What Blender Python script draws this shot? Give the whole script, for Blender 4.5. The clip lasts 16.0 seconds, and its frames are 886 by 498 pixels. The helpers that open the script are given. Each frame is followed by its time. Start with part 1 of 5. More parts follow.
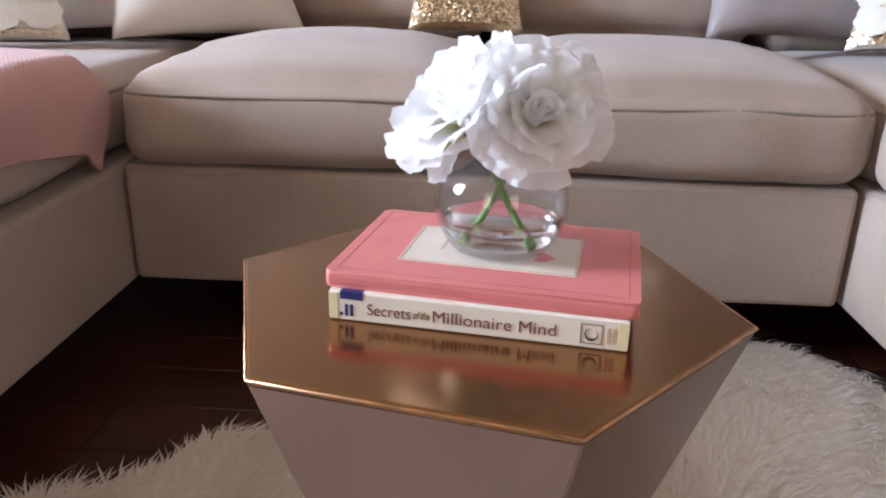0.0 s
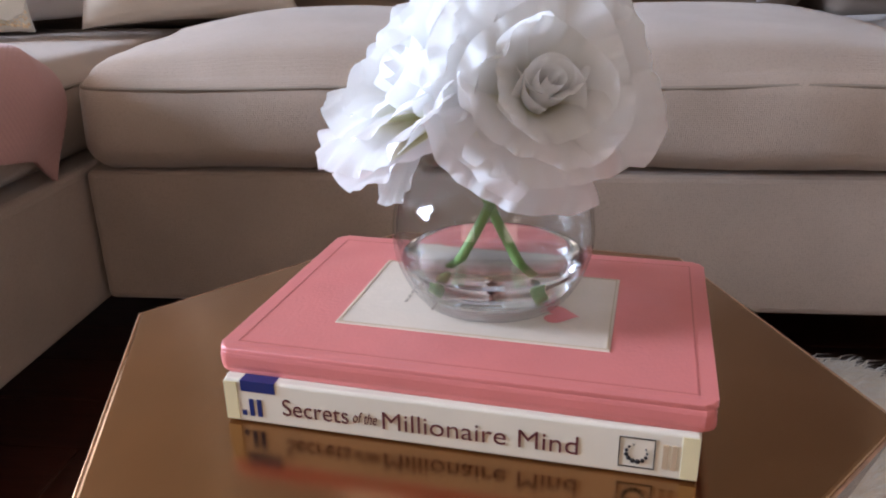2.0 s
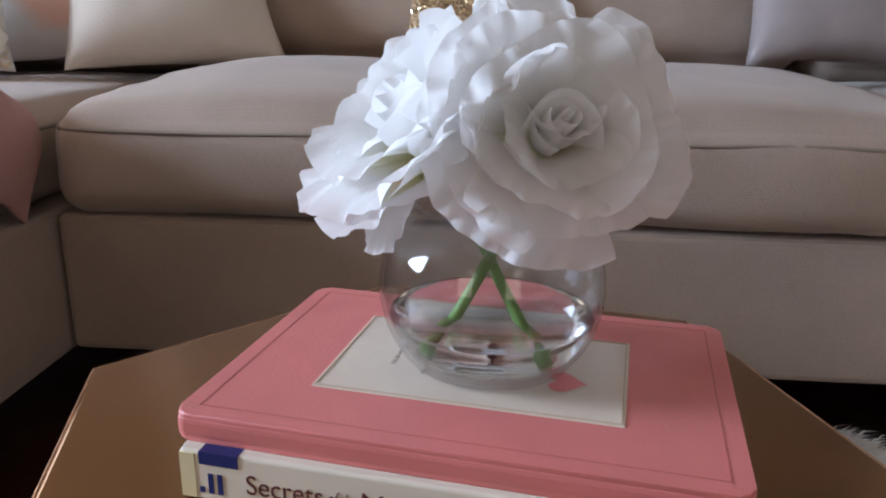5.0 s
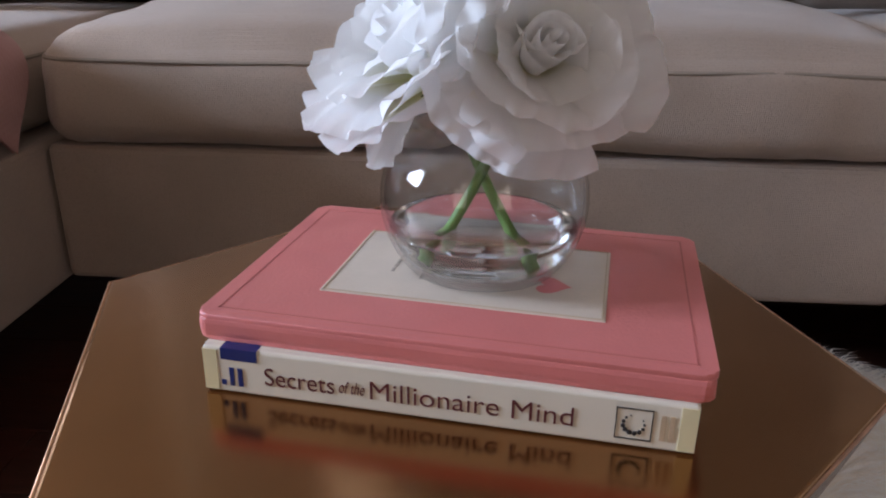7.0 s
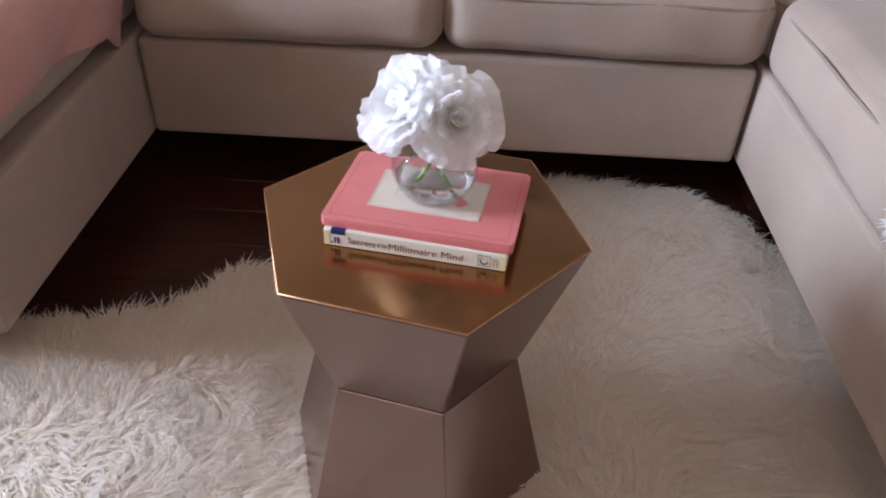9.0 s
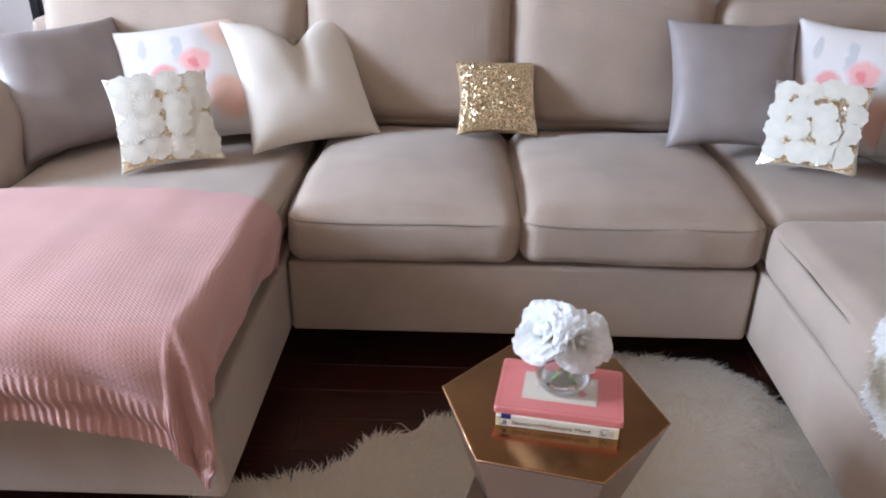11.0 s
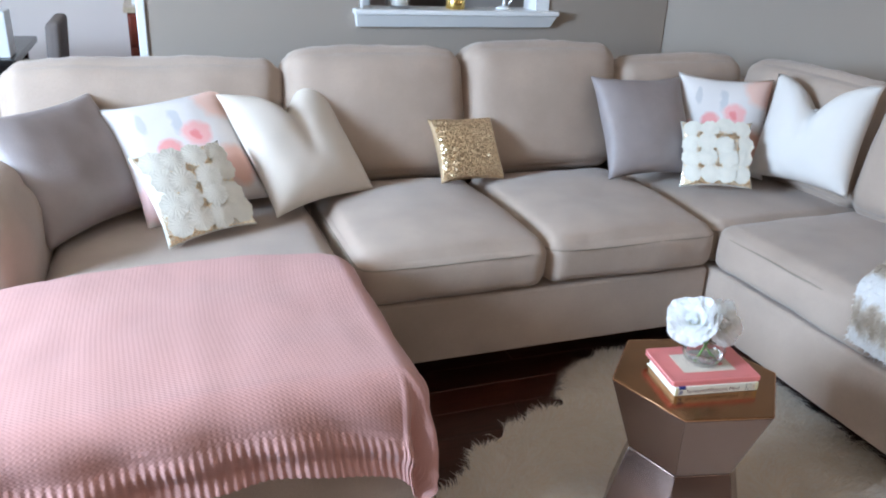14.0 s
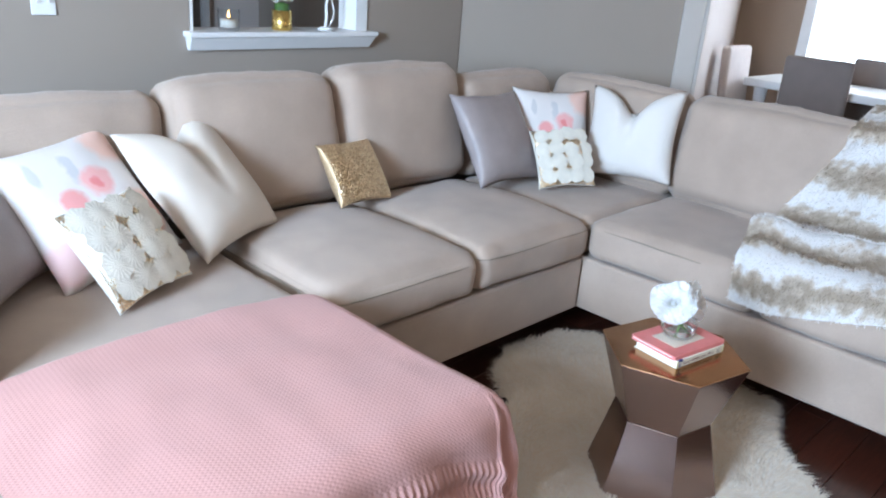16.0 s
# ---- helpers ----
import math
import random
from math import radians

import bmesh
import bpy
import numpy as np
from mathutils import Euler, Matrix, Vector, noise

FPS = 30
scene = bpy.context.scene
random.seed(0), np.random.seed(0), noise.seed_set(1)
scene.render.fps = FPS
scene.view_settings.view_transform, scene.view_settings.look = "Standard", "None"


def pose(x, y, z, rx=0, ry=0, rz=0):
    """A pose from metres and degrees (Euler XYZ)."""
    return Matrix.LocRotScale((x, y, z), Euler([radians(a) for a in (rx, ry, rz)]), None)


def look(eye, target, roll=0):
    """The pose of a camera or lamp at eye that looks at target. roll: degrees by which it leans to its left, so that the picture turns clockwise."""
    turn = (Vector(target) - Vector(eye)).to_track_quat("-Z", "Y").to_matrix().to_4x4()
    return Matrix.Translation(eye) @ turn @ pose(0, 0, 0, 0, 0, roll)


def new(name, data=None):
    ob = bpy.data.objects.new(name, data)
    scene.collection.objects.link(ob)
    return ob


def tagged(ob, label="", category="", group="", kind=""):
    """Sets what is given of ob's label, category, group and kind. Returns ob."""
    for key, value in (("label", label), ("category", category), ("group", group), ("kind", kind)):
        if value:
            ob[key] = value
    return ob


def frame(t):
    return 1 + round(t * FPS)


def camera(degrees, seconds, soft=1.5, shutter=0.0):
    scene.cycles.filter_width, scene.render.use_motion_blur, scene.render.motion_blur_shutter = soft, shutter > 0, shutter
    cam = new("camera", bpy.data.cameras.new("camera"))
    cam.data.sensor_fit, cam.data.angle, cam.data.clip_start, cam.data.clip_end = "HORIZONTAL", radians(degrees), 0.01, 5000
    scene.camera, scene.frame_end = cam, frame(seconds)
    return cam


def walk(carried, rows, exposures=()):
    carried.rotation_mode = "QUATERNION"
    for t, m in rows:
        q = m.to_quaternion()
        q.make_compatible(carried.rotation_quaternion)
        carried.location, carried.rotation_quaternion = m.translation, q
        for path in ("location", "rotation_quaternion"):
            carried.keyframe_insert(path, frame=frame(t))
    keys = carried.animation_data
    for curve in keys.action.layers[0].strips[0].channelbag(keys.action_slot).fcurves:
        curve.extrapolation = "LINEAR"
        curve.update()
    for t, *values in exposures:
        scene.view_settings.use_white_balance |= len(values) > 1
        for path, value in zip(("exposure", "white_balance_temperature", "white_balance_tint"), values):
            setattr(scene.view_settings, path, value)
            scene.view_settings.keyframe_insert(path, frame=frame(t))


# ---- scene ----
cam = camera(60.0, 16.0, 2.0)
PATH = [
    (0, (0.0006, -0.5667, 0.6935), (-0.1061, 1.3050, -0.0032), 1.18),
    (0.5, (0.0021, -0.5252, 0.6768), (-0.1115, 1.3454, -0.0219), 1.37),
    (1, (0.0159, -0.4613, 0.6812), (-0.1361, 1.3988, -0.0379), 1.21),
    (1.5, (0.0206, -0.4050, 0.6631), (-0.1913, 1.4300, -0.1035), 0.29),
    (2, (0.0249, -0.3650, 0.6550), (-0.1668, 1.4891, -0.0700), -1.17),
    (2.5, (0.0223, -0.3280, 0.6428), (-0.1977, 1.5446, -0.0242), -0.52),
    (3, (0.0209, -0.3146, 0.6381), (-0.2157, 1.5489, -0.0486), -0.64),
    (3.5, (0.0189, -0.3105, 0.6395), (-0.1544, 1.5785, 0.0058), -1.74),
    (4, (0.0173, -0.3193, 0.6414), (-0.1401, 1.5867, 0.0564), 0.52),
    (6.5, (0.0131, -0.3322, 0.6386), (-0.1121, 1.5598, 0.0025), 0.68),
    (7, (0.0123, -0.3580, 0.6402), (-0.0891, 1.4933, -0.1098), 0.80),
    (7.5, (0.0193, -0.4642, 0.6636), (-0.0669, 1.3640, -0.1428), 1.21),
    (8, (0.0353, -0.5825, 0.6785), (0.0025, 1.2296, -0.1673), 1.35),
    (8.5, (0.0797, -0.7104, 0.7726), (0.0261, 1.0190, -0.2305), 0.82),
    (9, (0.0467, -0.7712, 0.9893), (0.0046, 0.8196, -0.2220), 2.46),
    (9.5, (-0.0127, -0.8614, 1.1716), (-0.0555, 0.6896, -0.0904), 2.33),
    (10, (-0.0448, -0.9434, 1.2633), (-0.1561, 0.7332, 0.1786), 2.44),
    (12.5, (-0.5405, -1.3446, 1.3669), (-0.2994, 0.4639, 0.5476), 0.59),
    (13, (-0.7019, -1.3216, 1.4046), (-0.3424, 0.4684, 0.5880), 3.15),
    (13.5, (-0.9562, -1.3231, 1.3975), (-0.4033, 0.4196, 0.5868), 1.92),
    (14, (-1.1660, -1.2858, 1.4133), (-0.5024, 0.4409, 0.6530), 2.73),
    (14.5, (-1.3413, -1.1641, 1.4020), (-0.4958, 0.5074, 0.7011), 2.66),
    (15, (-1.5001, -1.0866, 1.4230), (-0.4670, 0.4838, 0.7399), 4.11),
    (15.5, (-1.7456, -1.0063, 1.4385), (-0.4909, 0.3943, 0.7574), 2.77),
    (16, (-1.8980, -0.8653, 1.4232), (-0.5366, 0.4259, 0.7307), 4.57),
]
EXPOSURES = [(0, -0.04, 6600, 19), (1.5, -0.25, 6600, 19), (3, -0.45, 6550, 17), (4, -0.58, 6500, 16), (6.5, -0.88, 6500, 17), (7.5, -0.82, 6600, 21), (8.5, -0.32, 6600, 22), (10, -0.25, 6550, 20), (12.5, -0.28, 6200, 9), (16, -0.22, 6050, 8)]
walk(cam, [(t, look(eye, target, roll)) for t, eye, target, roll in PATH], EXPOSURES)

# ---- world, sun and daylight ----
world = bpy.data.worlds.new("world")
scene.world = world
world.use_nodes = True
wn = world.node_tree.nodes
sky = wn.new("ShaderNodeTexSky")
sky.sky_type = "NISHITA"
sky.sun_disc = False
sky.sun_elevation = radians(38)
sky.sun_rotation = radians(250)
world.node_tree.links.new(sky.outputs[0], wn["Background"].inputs[0])
wn["Background"].inputs[1].default_value = 0.12

sun = new("sun", bpy.data.lights.new("sun", "SUN"))
sun.data.energy = 2.5
sun.data.angle = radians(0.5)
sun.data.color = (1, 0.95, 0.88)
sun.matrix_world = look((6, 9, 9), (0, 0, 0))


def window_light(name, eye, target, w, h, watts, color=(0.70, 0.83, 1.0)):
    """The sky's light in a window opening."""
    ob = new(name, bpy.data.lights.new(name, "AREA"))
    ob.data.shape, ob.data.size, ob.data.size_y = "RECTANGLE", w, h
    ob.data.energy, ob.data.color = watts, color
    ob.matrix_world = look(eye, target)
    return ob


window_light("daylight_left", (-4.35, -0.15, 1.80), (0, 0.15, 0.8), 1.3, 1.15, 500, (0.60, 0.78, 1.0))
# the back windows' warm tint is added fill for surfaces in shade
window_light("daylight_back_left", (-1.9, -3.95, 1.5), (-0.4, 0, 0.6), 1.2, 1.5, 14, (1.0, 0.80, 0.58))
window_light("daylight_back_right", (1.6, -3.95, 1.5), (1.6, 0, 1.4), 1.2, 1.5, 14, (1.0, 0.80, 0.58))
window_light("daylight_dining", (5.15, 0.5, 1.5), (0, 0.5, 1.3), 2.2, 1.4, 36)
window_light("daylight_breakfast", (-4.35, 3.3, 1.5), (0, 3.3, 1.3), 1.6, 1.5, 55)

# ---- materials ----


def material(name, color, rough=0.6, metal=0.0, vary=0.12, scale=6.0, bump=0.0, bump_scale=200.0, coat=0.0, sheen=0.0, spec=0.5, detail=None, stretch=None):
    """Principled surface with broad variation and fine relief. detail: a second colour for fine grain."""
    m = bpy.data.materials.new(name)
    m.use_nodes = True
    nt = m.node_tree
    b = nt.nodes["Principled BSDF"]
    b.inputs["Roughness"].default_value = rough
    b.inputs["Metallic"].default_value = metal
    b.inputs["Coat Weight"].default_value = coat
    b.inputs["Sheen Weight"].default_value = sheen
    b.inputs["Specular IOR Level"].default_value = spec
    tc = nt.nodes.new("ShaderNodeTexCoord")
    vec = tc.outputs["Object"]
    if stretch:
        mp = nt.nodes.new("ShaderNodeMapping")
        mp.inputs["Scale"].default_value = stretch
        nt.links.new(vec, mp.inputs[0])
        vec = mp.outputs[0]
    n = nt.nodes.new("ShaderNodeTexNoise")
    n.inputs["Scale"].default_value = scale
    n.inputs["Detail"].default_value = 6
    nt.links.new(vec, n.inputs["Vector"])
    r = nt.nodes.new("ShaderNodeValToRGB")
    lo = [c * (1 - vary) for c in color]
    hi = [min(1, c * (1 + vary)) for c in color]
    r.color_ramp.elements[0].color, r.color_ramp.elements[1].color = (*lo, 1), (*hi, 1)
    r.color_ramp.elements[0].position, r.color_ramp.elements[1].position = 0.3, 0.7
    nt.links.new(n.outputs[0], r.inputs[0])
    out = r.outputs[0]
    f = nt.nodes.new("ShaderNodeTexNoise")
    f.inputs["Scale"].default_value = bump_scale
    f.inputs["Detail"].default_value = 3
    nt.links.new(vec, f.inputs["Vector"])
    if detail:
        mx = nt.nodes.new("ShaderNodeMix")
        mx.data_type = "RGBA"
        mx.inputs[7].default_value = (*detail, 1)
        mr = nt.nodes.new("ShaderNodeMapRange")
        mr.inputs[1].default_value, mr.inputs[2].default_value = 0.5, 0.7
        mr.inputs[4].default_value = 0.5
        nt.links.new(f.outputs[0], mr.inputs[0])
        nt.links.new(mr.outputs[0], mx.inputs[0])
        nt.links.new(out, mx.inputs[6])
        out = mx.outputs[2]
    nt.links.new(out, b.inputs["Base Color"])
    if bump:
        bp = nt.nodes.new("ShaderNodeBump")
        bp.inputs["Strength"].default_value = bump
        bp.inputs["Distance"].default_value = 0.002
        nt.links.new(f.outputs[0], bp.inputs["Height"])
        nt.links.new(bp.outputs[0], b.inputs["Normal"])
    return m


def rough_variation(m, lo, hi, scale):
    nt = m.node_tree
    n = nt.nodes.new("ShaderNodeTexNoise")
    n.inputs["Scale"].default_value = scale
    n.inputs["Detail"].default_value = 4
    tc = nt.nodes.new("ShaderNodeTexCoord")
    nt.links.new(tc.outputs["Object"], n.inputs["Vector"])
    mr = nt.nodes.new("ShaderNodeMapRange")
    mr.inputs[1].default_value, mr.inputs[2].default_value = 0.35, 0.65
    mr.inputs[3].default_value, mr.inputs[4].default_value = lo, hi
    nt.links.new(n.outputs[0], mr.inputs[0])
    nt.links.new(mr.outputs[0], nt.nodes["Principled BSDF"].inputs["Roughness"])
    return m


def weave(m, strength=0.25, scale=700.0):
    """Crossed threads as relief, over the cloth's own grain."""
    nt = m.node_tree
    tc = nt.nodes.new("ShaderNodeTexCoord")
    total = None
    for axis in ("X", "Y", "Z"):
        w = nt.nodes.new("ShaderNodeTexWave")
        w.bands_direction = axis
        w.inputs["Scale"].default_value = scale / 6.28
        w.inputs["Distortion"].default_value = 1.5
        w.inputs["Detail"].default_value = 1
        nt.links.new(tc.outputs["Object"], w.inputs["Vector"])
        if total is None:
            total = w.outputs["Fac"]
        else:
            a = nt.nodes.new("ShaderNodeMath")
            nt.links.new(total, a.inputs[0])
            nt.links.new(w.outputs["Fac"], a.inputs[1])
            total = a.outputs[0]
    bp = nt.nodes.new("ShaderNodeBump")
    bp.inputs["Strength"].default_value = strength
    bp.inputs["Distance"].default_value = 0.0008
    nt.links.new(total, bp.inputs["Height"])
    b = nt.nodes["Principled BSDF"]
    if b.inputs["Normal"].links:
        nt.links.new(b.inputs["Normal"].links[0].from_socket, bp.inputs["Normal"])
    nt.links.new(bp.outputs[0], b.inputs["Normal"])
    return m


def glass(name, color=(1, 1, 1), ior=1.45, rough=0.0):
    m = bpy.data.materials.new(name)
    m.use_nodes = True
    b = m.node_tree.nodes["Principled BSDF"]
    b.inputs["Base Color"].default_value = (*color, 1)
    b.inputs["Transmission Weight"].default_value = 1
    b.inputs["Roughness"].default_value = rough
    b.inputs["IOR"].default_value = ior
    return m


def glow(name, color, strength):
    m = bpy.data.materials.new(name)
    m.use_nodes = True
    b = m.node_tree.nodes["Principled BSDF"]
    b.inputs["Emission Color"].default_value = (*color, 1)
    b.inputs["Emission Strength"].default_value = strength
    return m


LINEN = weave(material("sofa_linen", (0.425, 0.33, 0.268), 1.0, vary=0.10, scale=5, bump=0.45, bump_scale=420, sheen=0.25, spec=0.06, detail=(0.315, 0.255, 0.21)))
PIPING = material("sofa_piping", (0.30, 0.245, 0.20), 0.9, vary=0.06, scale=20, bump=0.3, bump_scale=500, spec=0.2)
DARK = material("shadow_fabric", (0.02, 0.016, 0.014), 0.9, vary=0.1)
FLOOR_GAP = material("floor_joint", (0.012, 0.005, 0.004), 0.6)
PAINT_GREY = material("warm_grey_paint", (0.345, 0.293, 0.25), 0.75, vary=0.025, scale=1.5, bump=0.12, bump_scale=160, spec=0.3)
PAINT_TAN = material("tan_paint", (0.37, 0.28, 0.215), 0.75, vary=0.03, scale=1.5, bump=0.12, bump_scale=160, spec=0.3)
PAINT_BLUSH = material("pale_blush_paint", (0.72, 0.64, 0.60), 0.75, vary=0.03, scale=1.5, bump=0.1, bump_scale=160, spec=0.3)
WHITE_TRIM = material("white_trim_paint", (0.80, 0.80, 0.80), 0.35, vary=0.02, scale=8, bump=0.05, bump_scale=90)
# unseen ceiling: tone picked to warm and dim the light it bounces
CEILING = material("ceiling_bounce_tone", (0.66, 0.53, 0.40), 0.9, vary=0.02, scale=3, bump=0.3, bump_scale=120)
BRONZE = rough_variation(material("lacquered_bronze", (0.35, 0.18, 0.080), 0.2, metal=1.0, vary=0.10, scale=9, bump=0.02, bump_scale=60), 0.13, 0.24, 14)
# same metal as the top; its mauve tone paints in reflected sky light
BRONZE_SIDE = rough_variation(material("bronze_sky_tinted", (0.29, 0.20, 0.170), 0.28, metal=1.0, vary=0.04, scale=3, bump=0.03, bump_scale=25), 0.20, 0.25, 5)
COPPER_EDGE = material("worn_copper_edge", (0.62, 0.34, 0.19), 0.36, metal=1.0, vary=0.3, scale=60)
BLACK_METAL = material("black_enamel", (0.008, 0.008, 0.009), 0.25, vary=0.1)


def wood_floor():
    m = material("dark_cherry_boards", (0.05, 0.014, 0.008), 0.28, vary=0.4, scale=9, bump=0.08, bump_scale=60, coat=0.25, detail=(0.028, 0.008, 0.005), stretch=(1.0, 9.0, 1.0))
    nt = m.node_tree
    b = nt.nodes["Principled BSDF"]
    src = b.inputs["Base Color"].links[0].from_socket
    info = nt.nodes.new("ShaderNodeObjectInfo")
    mr = nt.nodes.new("ShaderNodeMapRange")
    mr.inputs[3].default_value, mr.inputs[4].default_value = 0.75, 1.25
    nt.links.new(info.outputs["Random"], mr.inputs[0])
    mx = nt.nodes.new("ShaderNodeVectorMath")
    mx.operation = "SCALE"
    nt.links.new(src, mx.inputs[0])
    nt.links.new(mr.outputs[0], mx.inputs[3])
    nt.links.new(mx.outputs[0], b.inputs["Base Color"])
    return m


WOOD = wood_floor()


def island_material(name, a, b_, rough, metal=0.0, spec=0.5, through_light=0.0):
    """Each separate strand or disc takes its own tone between two colours."""
    m = bpy.data.materials.new(name)
    m.use_nodes = True
    nt = m.node_tree
    b = nt.nodes["Principled BSDF"]
    g = nt.nodes.new("ShaderNodeNewGeometry")
    r = nt.nodes.new("ShaderNodeValToRGB")
    r.color_ramp.elements[0].color, r.color_ramp.elements[1].color = (*a, 1), (*b_, 1)
    nt.links.new(g.outputs["Random Per Island"], r.inputs[0])
    nt.links.new(r.outputs[0], b.inputs["Base Color"])
    b.inputs["Roughness"].default_value = rough
    b.inputs["Metallic"].default_value = metal
    b.inputs["Specular IOR Level"].default_value = spec
    if through_light:
        t = nt.nodes.new("ShaderNodeBsdfTranslucent")
        nt.links.new(r.outputs[0], t.inputs[0])
        mx = nt.nodes.new("ShaderNodeMixShader")
        mx.inputs[0].default_value = through_light
        nt.links.new(b.outputs[0], mx.inputs[1])
        nt.links.new(t.outputs[0], mx.inputs[2])
        nt.links.new(mx.outputs[0], nt.nodes["Material Output"].inputs[0])
    return m


RUG_FUR = island_material("ivory_shag", (0.93, 0.84, 0.73), (0.97, 0.94, 0.89), 0.7, spec=0.3, through_light=0.55)
RUG_BASE = material("shag_backing", (0.90, 0.79, 0.65), 0.95, vary=0.15, scale=15, bump=0.6, bump_scale=90)
SEQUIN = island_material("gold_sequin", (0.70, 0.52, 0.32), (0.95, 0.82, 0.60), 0.30, metal=1.0)
SEQUIN_CLOTH = material("gold_cloth", (0.60, 0.44, 0.27), 0.5, metal=0.6, vary=0.2, scale=60, bump=0.5, bump_scale=300)
IVORY = material("ivory_chiffon", (0.70, 0.665, 0.585), 0.85, vary=0.06, scale=30, bump=0.3, bump_scale=220, sheen=0.1)
CREAM = weave(material("cream_cotton", (0.65, 0.575, 0.50), 0.9, vary=0.04, scale=5, bump=0.25, bump_scale=500, sheen=0.1, spec=0.2))
WHITE_COTTON = weave(material("white_cotton", (0.68, 0.635, 0.595), 0.9, vary=0.03, scale=5, bump=0.25, bump_scale=500, sheen=0.1, spec=0.2))
LEATHER = rough_variation(material("mauve_grey_leather", (0.30, 0.255, 0.25), 0.35, vary=0.07, scale=12, bump=0.3, bump_scale=150, spec=0.5), 0.3, 0.45, 20)
PINK_COVER = rough_variation(material("coral_pink_leatherette", (0.72, 0.215, 0.205), 0.4, vary=0.05, scale=25, bump=0.12, bump_scale=500), 0.34, 0.46, 30)
PINK_GROOVE = material("coral_groove", (0.55, 0.14, 0.13), 0.5)
LABEL_PAPER = material("cream_label_paper", (0.70, 0.60, 0.50), 0.7, vary=0.05, scale=40, bump=0.1, bump_scale=300)
LABEL_EDGE = material("gilt_line", (0.55, 0.42, 0.28), 0.5)
PALE_INK = material("pale_brown_ink", (0.45, 0.37, 0.30), 0.7)
PAGES = material("page_edges", (0.78, 0.74, 0.66), 0.85, vary=0.06, scale=40, bump=0.5, bump_scale=900, stretch=(1, 1, 30))
JACKET = material("glossy_cream_jacket", (0.80, 0.755, 0.64), 0.25, vary=0.03, scale=20, coat=0.2)
JACKET_TINT = material("yellowed_jacket_end", (0.80, 0.72, 0.45), 0.25, vary=0.05, scale=30, coat=0.2)
INK = material("black_ink", (0.02, 0.018, 0.02), 0.4)
MAROON_INK = material("maroon_ink", (0.13, 0.03, 0.035), 0.4)
BLUE_INK = material("navy_ink", (0.012, 0.03, 0.16), 0.35)
def thin_glass(name, tint=(0.97, 0.98, 0.99)):
    """Thin clear glass: light goes straight through, and the gloss grows towards the rim."""
    m = bpy.data.materials.new(name)
    m.use_nodes = True
    nt = m.node_tree
    nt.nodes.remove(nt.nodes["Principled BSDF"])
    t = nt.nodes.new("ShaderNodeBsdfTransparent")
    t.inputs[0].default_value = (*tint, 1)
    g = nt.nodes.new("ShaderNodeBsdfGlossy")
    g.inputs["Roughness"].default_value = 0.01
    f = nt.nodes.new("ShaderNodeLayerWeight")
    f.inputs[0].default_value = 0.5
    p = nt.nodes.new("ShaderNodeMath")
    p.operation = "POWER"
    p.inputs[1].default_value = 4.0
    nt.links.new(f.outputs["Facing"], p.inputs[0])
    k = nt.nodes.new("ShaderNodeMath")
    k.operation = "MULTIPLY_ADD"
    k.inputs[1].default_value, k.inputs[2].default_value = 0.75, 0.05
    nt.links.new(p.outputs[0], k.inputs[0])
    mx = nt.nodes.new("ShaderNodeMixShader")
    nt.links.new(k.outputs[0], mx.inputs[0])
    nt.links.new(t.outputs[0], mx.inputs[1])
    nt.links.new(g.outputs[0], mx.inputs[2])
    nt.links.new(mx.outputs[0], nt.nodes["Material Output"].inputs[0])
    return m


VASE_GLASS = thin_glass("clear_glass")
WATER = glass("water", (0.98, 1.0, 0.99), 1.33)
STEM = material("stem_green", (0.16, 0.30, 0.07), 0.5, vary=0.2, scale=40)
LEAF = material("leaf_green", (0.045, 0.11, 0.02), 0.5, vary=0.2, scale=40)
CHERRY = material("cherry_cabinet", (0.22, 0.04, 0.022), 0.35, vary=0.2, scale=6, stretch=(6, 6, 1))
COUNTER = material("tan_counter", (0.52, 0.42, 0.30), 0.3, vary=0.2, scale=60)
GREY_CLOTH = material("grey_brown_upholstery", (0.20, 0.165, 0.15), 0.9, vary=0.05, scale=10, bump=0.3, bump_scale=300)
BRASS = rough_variation(material("brass_pot", (0.72, 0.52, 0.18), 0.25, metal=1.0, vary=0.1, scale=30), 0.15, 0.35, 40)
FLAME = glow("candle_flame", (1.0, 0.5, 0.12), 14)
OUTSIDE = glow("overcast_daylight", (0.95, 0.98, 1.0), 2.6)


